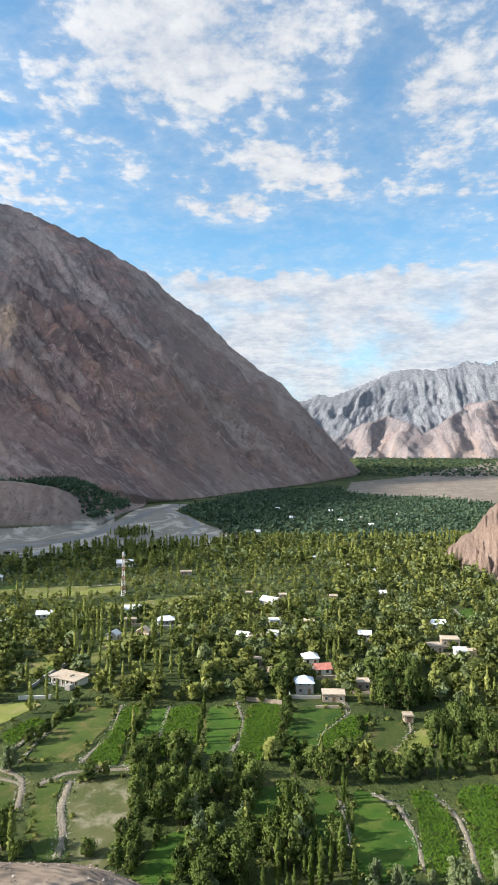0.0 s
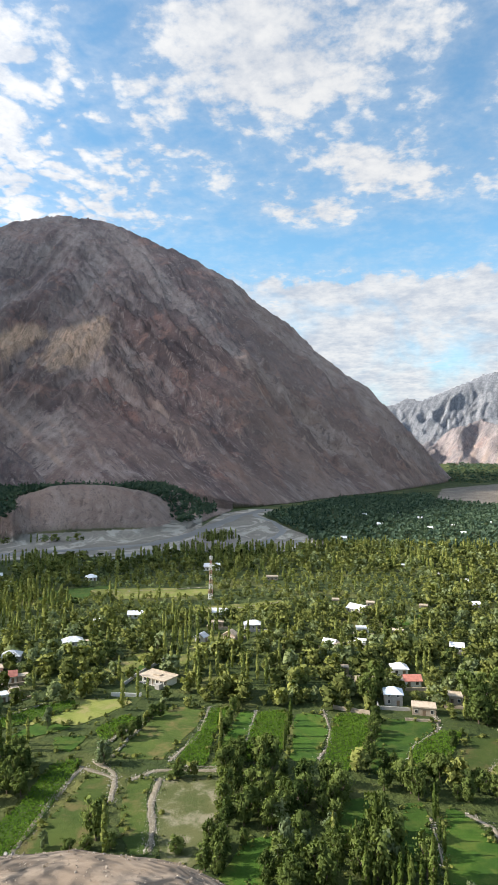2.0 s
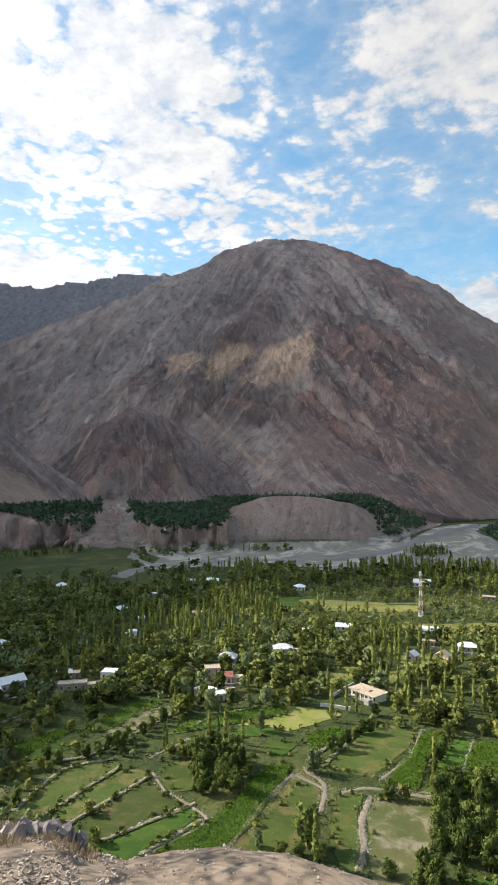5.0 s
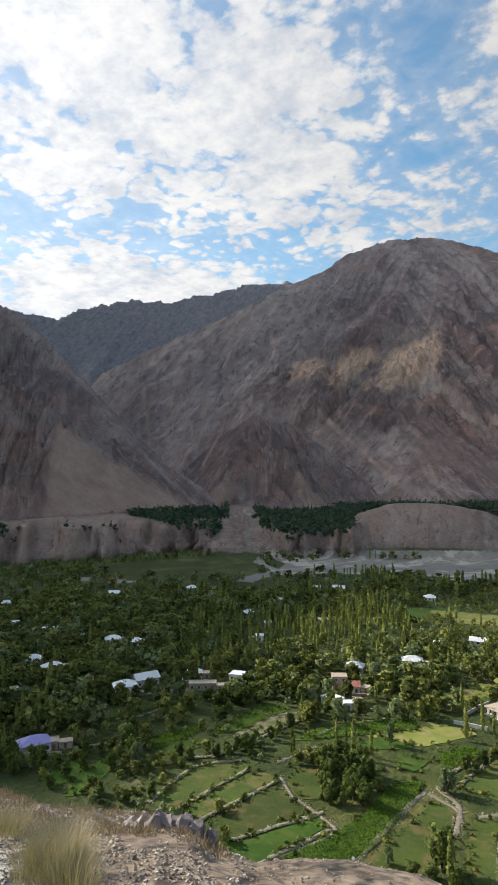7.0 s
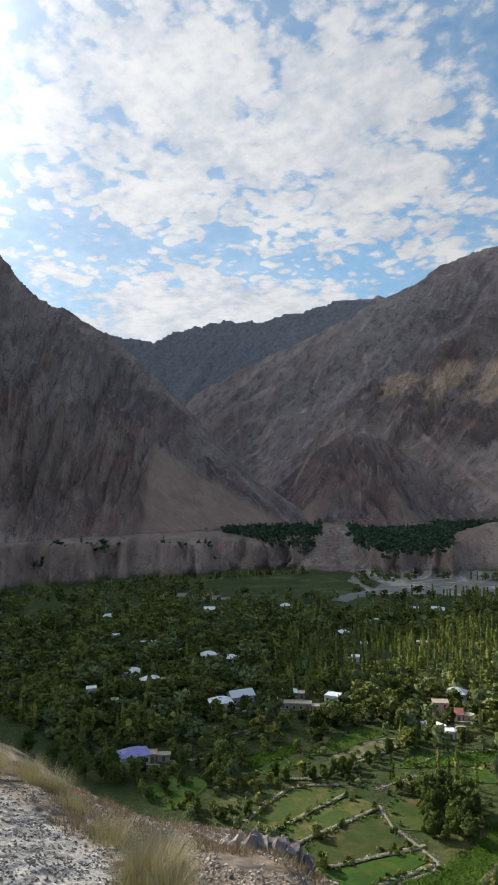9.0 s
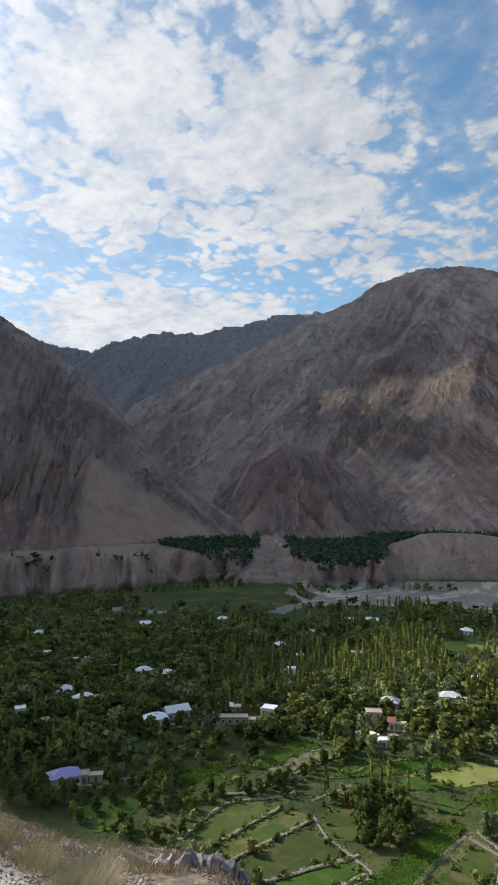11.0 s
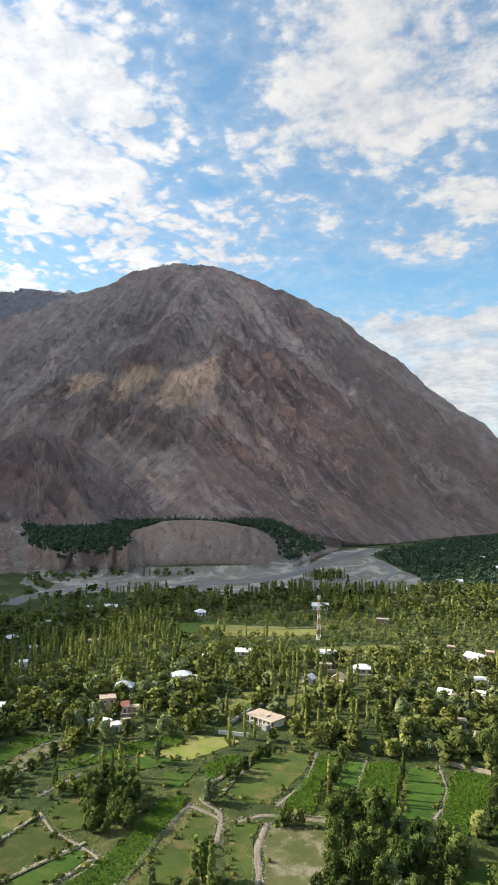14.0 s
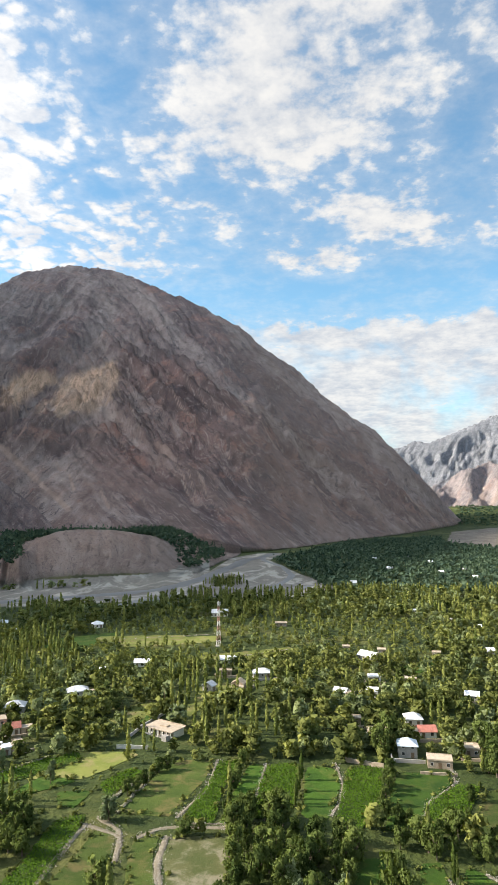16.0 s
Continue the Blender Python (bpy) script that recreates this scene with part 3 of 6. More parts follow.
def build_ground():
    az = np.concatenate([np.arange(-180, -27, 3.0), np.arange(-26, 71, 0.14), np.arange(72, 180, 3.0)])
    rr = np.concatenate([np.concatenate([[-0.06], np.linspace(0.12, 14, 90)]), np.geomspace(14.4, 150, 34), np.linspace(155, 660, 50), np.linspace(663, 960, 100), np.linspace(966, 2600, 330), np.geomspace(2612, 4900, 110)])
    A, R = np.meshgrid(az, rr, indexing="ij")
    x, y, z, rock, green, streak, scree, slate_haze, across, across_left, along, aspect, haze = land(A, R)
    grav = (inside(x, y, RIVERBED) | inside(x, y, DRY_CHANNEL)) & ~inside(x, y, RIVER_MEADOW)
    for (x0, y0), (x1, y1) in zip(STREAM[:-1], STREAM[1:]):
        t = np.clip(((x - x0) * (x1 - x0) + (y - y0) * (y1 - y0)) / ((x1 - x0) ** 2 + (y1 - y0) ** 2), 0, 1)
        grav = grav | (np.hypot(x - x0 - t * (x1 - x0), y - y0 - t * (y1 - y0)) < 5 + 4 * fbm(x / 20, y / 20, 3, seed=98))
    grav = grav.astype(float)
    dip = np.degrees(np.arctan2(z - EYE, R))
    far_bank = cliff_foot(A)
    grav = np.maximum(grav, ((R > far_bank - 34) & (R < far_bank + 110) & (A > 12) & (A < 36) & (z < 7)).astype(float))
    for a0, e0, a1, e1, wide in ((31.0, 5.6, 24.4, -0.6, 0.32), (33.4, 5.0, 30.8, 5.9, 0.2), (24.3, 2.3, 23.9, 1.0, 0.16), (21.6, 0.9, 20.9, -0.6, 0.14), (40.2, 3.6, 41.6, 1.0, 0.12)):
        t = np.clip(((A - a0) * (a1 - a0) + (dip - e0) * (e1 - e0)) / ((a1 - a0) ** 2 + (e1 - e0) ** 2), 0, 1)
        away = np.hypot(A - a0 - t * (a1 - a0), dip - e0 - t * (e1 - e0)) * (1 + 0.5 * fbm(x / 30, y / 30, 3, seed=99))
        scree = np.maximum(scree, 1.25 * step(wide, wide * 0.3, away) * (rock > 0.5) * (R < 2600))
    grit = step(0.6, -0.6, dip + 23.7 + (65 - A) * 0.62) * step(48, 52, A) * step(125, 80, A + 20 * fbm(x, y, 3, seed=93)) * (R < 12)
    wash = inside(x, y, OUTWASH).astype(float)
    crags = step(0.5, 0.72, ridged(across_left / 0.8, along / 3.0, 4, 0.6, seed=101))
    # mask of the painted sunlight on the main face
    sun_patch = 0 * A
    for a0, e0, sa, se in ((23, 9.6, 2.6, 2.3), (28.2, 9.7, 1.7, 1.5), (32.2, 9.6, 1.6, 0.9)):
        sun_patch = np.maximum(sun_patch, (0.6 + 0.4 * crags) * step(1.15, 0.8, np.hypot((A - a0 + 0.8 * (dip - e0)) / sa, (dip - e0) / se) + 0.55 * fbm(x / 40, y / 40, 4, 0.6, seed=102)))
    sun_patch = sun_patch * (R < 2600)
    na, nr = A.shape
    i, j = np.meshgrid(np.arange(na), np.arange(nr - 1), indexing="ij")
    n = (i + 1) % na
    quads = np.stack([i * nr + j, n * nr + j, n * nr + j + 1, i * nr + j + 1], -1).reshape(-1, 4)[:, ::-1]
    me = grid_mesh("ground", np.stack([x, y, z], -1).reshape(-1, 3), quads, M_TERRAIN)
    for nm, v in (("rock", rock), ("green", green * (1 - grav) * (1 - wash)), ("gravel", np.clip(grav + 0.25 * wash, 0, 1)), ("streak", streak), ("scree", scree), ("sun_patch", sun_patch), ("slate_haze", slate_haze), ("across", across), ("across_left", across_left), ("along", along), ("aspect", aspect), ("haze", haze), ("grit", grit)):
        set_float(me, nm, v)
    return tagged(new("ground", me), "dry valley floor, river terraces and bare brown mountains", "ground", kind="structure")


build_ground()


def build_shade_range():
    """Snowless summits beyond the left-hand range, added out of view to block the afternoon sun."""
    gx, gy = np.arange(-12500, -4000, 85.0), np.arange(-5500, 7000, 85.0)
    x, y = np.meshgrid(gx, gy, indexing="ij")
    # ridge heights set so that the shadow covers the mountains
    top = curve(y, (-5500, 900), (-2500, 1700), (-800, 4000), (-321, 4540), (300, 4720), (1000, 4850), (1450, 5100), (1700, 5120), (2300, 4250), (3180, 2500), (4500, 1200), (7000, 700))
    top = top + 50 * fbm(y / 420, 0 * y, 4, seed=131)
    away = np.abs(x + 7500 + 260 * fbm(y / 1500, x / 3000, 2, seed=132) * step(2500, 1500, y))
    z = np.maximum(top - 1.2 * away, 0) + 0.25 * np.clip(top - 1.2 * away, 0, 900) * (ridged(x / 900, y / 900, 4, seed=133) - 0.7) * step(100, 900, away) - 3
    na, nr = x.shape
    i, j = np.meshgrid(np.arange(na - 1), np.arange(nr - 1), indexing="ij")
    quads = np.stack([i * nr + j, (i + 1) * nr + j, (i + 1) * nr + j + 1, i * nr + j + 1], -1).reshape(-1, 4)
    me = grid_mesh("backdrop_summits", np.stack([x, y, z], -1).reshape(-1, 3), quads, M_TERRAIN)
    set_float(me, "rock", np.ones(x.size))
    return tagged(new("backdrop_summits", me), "unseen high bare summits added to shade the mountains", "mountain", kind="structure")


build_shade_range()


# ---- making meshes ----
def part(name, bm, mat, parent=None, label="", at=None):
    """Links a bmesh as one object, under a thing or a part."""
    me = bpy.data.meshes.new(name)
    bm.to_mesh(me)
    bm.free()
    me.materials.append(mat)
    ob = new(name, me)
    if parent:
        ob.parent = parent
    if at is not None:
        ob.matrix_basis = at
    return tagged(ob, label)


def empty(name, m, label, category, group=""):
    ob = new(name)
    ob.empty_display_size = 0.5
    ob.matrix_basis = m
    return tagged(ob, label, category, group)


def box(bm, x0, y0, z0, x1, y1, z1):
    v = [bm.verts.new((x, y, z)) for z in (z0, z1) for x, y in ((x0, y0), (x1, y0), (x1, y1), (x0, y1))]
    for f in ((3, 2, 1, 0), (4, 5, 6, 7), (0, 1, 5, 4), (1, 2, 6, 5), (2, 3, 7, 6), (3, 0, 4, 7)):
        bm.faces.new([v[i] for i in f])
    return v


def boxes(*bs):
    bm = bmesh.new()
    for b in bs:
        box(bm, *b)
    return bm


def tube(bm, p, q, r0, r1, n=7):
    """A tapered round bar from p to q."""
    p, q = Vector(p), Vector(q)
    side = (q - p).to_track_quat("Z", "Y").to_matrix()
    rings = [[bm.verts.new(c + side @ Vector((r * math.cos(6.2832 * k / n), r * math.sin(6.2832 * k / n), 0))) for k in range(n)] for c, r in ((p, r0), (q, r1))]
    for k in range(n):
        bm.faces.new((rings[0][k], rings[0][(k + 1) % n], rings[1][(k + 1) % n], rings[1][k]))
    bm.faces.new(rings[0][::-1])
    bm.faces.new(rings[1])


# ---- plants' materials ----
def leaf_material(name, dark, light, single):
    m = bpy.data.materials.new(name)
    m.use_nodes = True
    g = Nodes(m.node_tree)
    g.nodes.clear()
    if single:
        which = g.nodes.new("ShaderNodeObjectInfo").outputs["Random"]
    else:
        which = g.attr("tint")
    isl = g.nodes.new("ShaderNodeNewGeometry").outputs["Random Per Island"]
    f = g.math("ADD", g.math("MULTIPLY", which, 0.65), g.math("MULTIPLY", isl, 0.35))
    col = g.mix(f, dark, light)
    d, t, mx, o = (g.nodes.new("ShaderNode" + k) for k in ("BsdfDiffuse", "BsdfTranslucent", "MixShader", "OutputMaterial"))
    g.put(d.inputs[0], col)
    g.put(t.inputs[0], g.mix(1.0, col, (1.1, 1.2, 0.6), "MULTIPLY"))
    mx.inputs[0].default_value = 0.17
    g.links.new(d.outputs[0], mx.inputs[1])
    g.links.new(t.outputs[0], mx.inputs[2])
    g.links.new(mx.outputs[0], o.inputs[0])
    return m


# f: shade over the forest put into darker, bluer leaves
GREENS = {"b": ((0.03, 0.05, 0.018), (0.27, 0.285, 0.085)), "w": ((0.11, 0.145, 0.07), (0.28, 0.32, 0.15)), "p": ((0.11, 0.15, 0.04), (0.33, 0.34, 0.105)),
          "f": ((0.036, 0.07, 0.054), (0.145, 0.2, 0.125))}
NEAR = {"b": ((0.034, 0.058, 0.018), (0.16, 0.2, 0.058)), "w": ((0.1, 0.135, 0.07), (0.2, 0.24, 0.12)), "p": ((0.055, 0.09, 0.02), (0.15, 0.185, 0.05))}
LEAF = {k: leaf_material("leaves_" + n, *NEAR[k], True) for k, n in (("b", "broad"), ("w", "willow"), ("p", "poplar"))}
LEAF_MASS = {k: leaf_material("woods_" + n, *GREENS[k], False) for k, n in (("b", "broad"), ("w", "willow"), ("p", "poplar"), ("f", "shaded_thicket"))}
CROP = leaf_material("crop_leaves", (0.05, 0.105, 0.011), (0.12, 0.2, 0.026), False)
M_BARK = plain("bark", (0.16, 0.125, 0.095), 0.35, 6.0, 0.95, 0.02)


def field_material(name, lo, hi, third):
    def build(g, b):
        c = g.coords()
        f1, f2, f3 = g.noise(c, 0.09, 4.0), g.noise(c, 0.8, 4.0, 0.6), g.noise(c, 6.0, 3.0, 0.7)
        f = g.math("ADD", g.math("MULTIPLY", f1, 0.6), g.math("ADD", g.math("MULTIPLY", f2, 0.25), g.math("MULTIPLY", f3, 0.15)))
        col = g.mix(g.ramp(f, 0.36, 0.62), lo, hi)
        col = g.mix(g.ramp(g.noise(c, 0.13, 6.0, 0.65, 0.3), 0.47, 0.66), col, third)
        info = g.nodes.new("ShaderNodeObjectInfo")
        g.put(b.inputs["Base Color"], g.mix(1.0, col, g.ramp(info.outputs["Random"], 0, 1, 0.8, 1.2), "MULTIPLY"))
        bump(g, b, g.math("ADD", f2, g.math("MULTIPLY", f3, 0.6)), 0.8, 0.25)
    return material(name, build, 0.95)


FIELD = {
    "mown": field_material("mown_grass", (0.036, 0.062, 0.009), (0.064, 0.09, 0.016), (0.118, 0.1, 0.036)),
    "young": field_material("young_green", (0.026, 0.066, 0.006), (0.05, 0.106, 0.009), (0.075, 0.105, 0.016)),
    "crop": field_material("crop_floor", (0.036, 0.075, 0.01), (0.06, 0.105, 0.015), (0.075, 0.098, 0.022)),
    "dry": field_material("dry_meadow", (0.13, 0.16, 0.03), (0.19, 0.2, 0.05), (0.22, 0.19, 0.08)),
    "fallow": field_material("fallow", (0.06, 0.074, 0.022), (0.1, 0.1, 0.04), (0.2, 0.18, 0.12)),
}
SAYS = {"mown": "close-grazed olive green grass field between stone walls", "young": "bright green field of young lucerne on the valley floor",
        "crop": "tall green maize crop in a terraced field", "dry": "yellowing dry meadow strip beside the village trees", "fallow": "brown-grey fallow field with thin dry stubble"}
FIELDS, TRACKS, WALLS = [], [], []


def smooth_outline(pts, close=True, n=5):
    """A rounded line through the points."""
    p = np.array(pts, float)
    out = []
    m = len(p)
    for i in range(m if close else m - 1):
        a, b, c, d = (p[(i + k) % m] if close else p[min(max(i + k, 0), m - 1)] for k in (-1, 0, 1, 2))
        for t in np.linspace(0, 1, n, endpoint=False):
            q = 0.5 * (2 * b + (c - a) * t + (2 * a - 5 * b + 4 * c - d) * t * t + (3 * b - a - 3 * c + d) * t ** 3)
            out.append(0.45 * q + 0.55 * (b + (c - b) * t))
    if not close:
        out.append(p[-1])
    return np.array(out)


def field(kind, pts):
    FIELDS.append((kind, pts))


def track(width, pts):
    TRACKS.append((width, pts))


def field_wall(pts):
    WALLS.append(pts)


# fields: kind and outline in metres
field("mown", [(-73, 205), (-72, 223), (-70, 246), (-52, 249), (-51, 232), (-56, 211), (-57, 205)])
field("crop", [(-52, 204), (-49, 229), (-49, 247), (-40, 249), (-43, 226), (-42, 202)])
field("young", [(-40, 203), (-39, 227), (-37, 247), (-31, 247), (-31, 230), (-33, 219), (-34, 204)])
field("crop", [(-30, 246), (-19, 249), (-18, 216), (-29, 207), (-31, 217)])
field("young", [(-15, 212), (-15, 248), (-4, 247), (-3, 230), (-7, 209)])
field("crop", [(-4, 207), (-0, 248), (13, 249), (9, 213), (2, 204)])
field("young", [(11, 206), (18, 247), (36, 248), (36, 241), (25, 224), (22, 208)])
field("crop", [(23, 210), (27, 226), (38, 239), (45, 238), (32, 206)])
field("mown", [(34, 206), (47, 236), (57, 236), (56, 224), (46, 208)])
field("dry", [(47, 208), (59, 226), (66, 231), (59, 207)])
field("fallow", [(-43, 154), (-52, 182), (-52, 192), (-34, 196), (-33, 176), (-32, 161), (-35, 152)])
field("mown", [(-51, 155), (-58, 166), (-63, 189), (-56, 192), (-55, 182), (-47, 157)])
field("young", [(-28, 149), (-22, 166), (-7, 168), (-17, 148)])
field("young", [(19, 187), (25, 189), (25, 161), (14, 159)])
field("young", [(31, 187), (36, 185), (43, 168), (40, 151), (27, 148), (26, 161)])
field("crop", [(47, 187), (53, 186), (55, 171), (51, 153), (42, 150), (46, 174)])
field("crop", [(61, 187), (74, 190), (63, 149), (55, 150), (59, 174)])
field("young", [(1, 187), (9, 190), (9, 174), (-0, 172)])
field("crop", [(-0, 170), (9, 172), (9, 166), (-2, 164)])
field("mown", [(73, 241), (95, 244), (90, 227), (69, 225)])
field("young", [(67, 221), (83, 223), (83, 213), (64, 207)])
field("mown", [(-147, 139), (-151, 164), (-148, 172), (-141, 176), (-136, 176), (-136, 142)])
field("mown", [(-135, 143), (-133, 174), (-123, 175), (-126, 142), (-128, 140)])
field("mown", [(-124, 141), (-123, 169), (-114, 170), (-104, 164), (-113, 139), (-119, 136)])
field("young", [(-116, 135), (-111, 139), (-101, 163), (-96, 159), (-99, 140), (-100, 134)])
field("crop", [(-97, 140), (-92, 159), (-90, 171), (-91, 196), (-83, 201), (-81, 180), (-81, 149)])
field("mown", [(-80, 149), (-79, 164), (-77, 179), (-77, 193), (-70, 191), (-66, 180), (-64, 156)])
field("crop", [(-135, 204), (-133, 223), (-115, 243), (-107, 249), (-103, 242), (-120, 221)])
field("dry", [(-106, 250), (-94, 253), (-82, 251), (-94, 228), (-104, 226), (-116, 224), (-102, 241)])
field("crop", [(-165, 190), (-166, 214), (-167, 227), (-155, 230), (-157, 201)])
field("fallow", [(-157, 193), (-157, 217), (-144, 232), (-145, 221), (-150, 197)])
field("mown", [(-122, 180), (-118, 192), (-105, 174), (-111, 169)])
field("young", [(-115, 214), (-110, 228), (-97, 225), (-107, 215)])
field("young", [(-99, 216), (-88, 218), (-89, 206), (-96, 208)])
field("crop", [(-75, 234), (-80, 216), (-87, 223), (-81, 237)])
field("young", [(-100, 292), (-92, 315), (-89, 307), (-90, 285)])
field("dry", [(-83, 297), (-77, 324), (-67, 329), (-73, 294)])
field("young", [(-210, 447), (-169, 476), (-178, 415), (-203, 411)])
field("dry", [(-158, 447), (-96, 472), (-93, 451), (-150, 428)])
field("dry", [(-100, 405), (-38, 441), (-36, 417), (-92, 388)])
field("dry", [(-81, 341), (-66, 353), (-56, 345), (-73, 328)])
field("mown", [(-220, 179), (-212, 201), (-202, 199), (-204, 177), (-209, 170)])
field("mown", [(-203, 171), (-199, 198), (-191, 194), (-195, 170)])
field("fallow", [(-198, 188), (-199, 202), (-191, 198), (-192, 185)])
field("young", [(-186, 129), (-188, 143), (-179, 143), (-177, 126)])
field("young", [(-178, 136), (-181, 150), (-173, 149), (-167, 131), (-170, 126)])
field("fallow", [(-163, 140), (-162, 149), (-154, 144), (-155, 135)])
field("young", [(-174, 170), (-170, 184), (-160, 180), (-166, 165)])
field("fallow", [(-193, 225), (-186, 233), (-180, 227), (-187, 216)])
field("crop", [(-179, 172), (-174, 192), (-170, 191), (-171, 168)])
field("young", [(129, 394), (143, 404), (136, 374), (122, 362)])
field("young", [(28, 394), (51, 413), (53, 398), (35, 381)])
field("dry", [(-180, 458), (-122, 471), (-118, 456), (-173, 440)])
field("dry", [(-108, 288), (-97, 321), (-92, 312), (-95, 281)])
# stony paths and dry channels: width and line
track(2.2, [(-50, 250), (-49, 225), (-54, 205)])
track(1.6, [(-31, 249), (-31, 230), (-31, 213)])
track(2.0, [(-5, 253), (-2, 235), (-3, 221), (-6, 212)])
track(1.4, [(38, 253), (37, 241), (26, 225), (23, 211)])
track(1.4, [(60, 239), (57, 225), (46, 208)])
track(2.6, [(36, 186), (42, 179), (43, 166), (42, 152)])
track(2.8, [(53, 185), (57, 174), (56, 161), (54, 149)])
track(1.4, [(26, 182), (26, 171), (26, 161)])
track(3.0, [(-63, 191), (-56, 198), (-34, 201)])
track(3.4, [(-79, 201), (-69, 194), (-65, 179)])
track(4.0, [(-54, 193), (-53, 179), (-49, 168), (-48, 156)])
track(1.2, [(-52, 201), (-35, 203)])
track(3.2, [(-81, 197), (-82, 177), (-81, 149)])
track(3.6, [(-80, 196), (-68, 191), (-65, 178)])
track(2.2, [(-123, 177), (-113, 169), (-102, 165), (-93, 161), (-93, 155), (-99, 139)])
track(1.6, [(-130, 185), (-128, 195), (-126, 204)])
track(3.4, [(-54, 192), (-52, 175), (-49, 167), (-47, 157)])
track(4.0, [(-222, 204), (-212, 213), (-201, 227), (-192, 239)])
track(4.0, [(-227, 205), (-209, 220), (-199, 240), (-192, 257)])
track(2.4, [(-202, 145), (-194, 155), (-189, 164)])
track(3.0, [(130, 401), (127, 368)])
track(3.0, [(-94, 393), (-39, 434)])
track(2.5, [(-166, 450), (-97, 478)])
track(1.6, [(-154, 193), (-156, 220), (-147, 231)])
# low dry-stone walls between the fields
field_wall([(-136, 141), (-135, 175)])
field_wall([(-127, 140), (-122, 175)])
field_wall([(-113, 139), (-100, 166)])
field_wall([(-146, 139), (-151, 165), (-141, 179)])
field_wall([(-157, 169), (-150, 177), (-147, 200), (-143, 230)])
field_wall([(-100, 138), (-94, 159)])
field_wall([(-202, 176), (-198, 201)])
field_wall([(-131, 213), (-128, 227), (-116, 244)])
field_wall([(-76, 225), (-80, 209)])
field_wall([(-74, 204), (-72, 223), (-70, 247)])

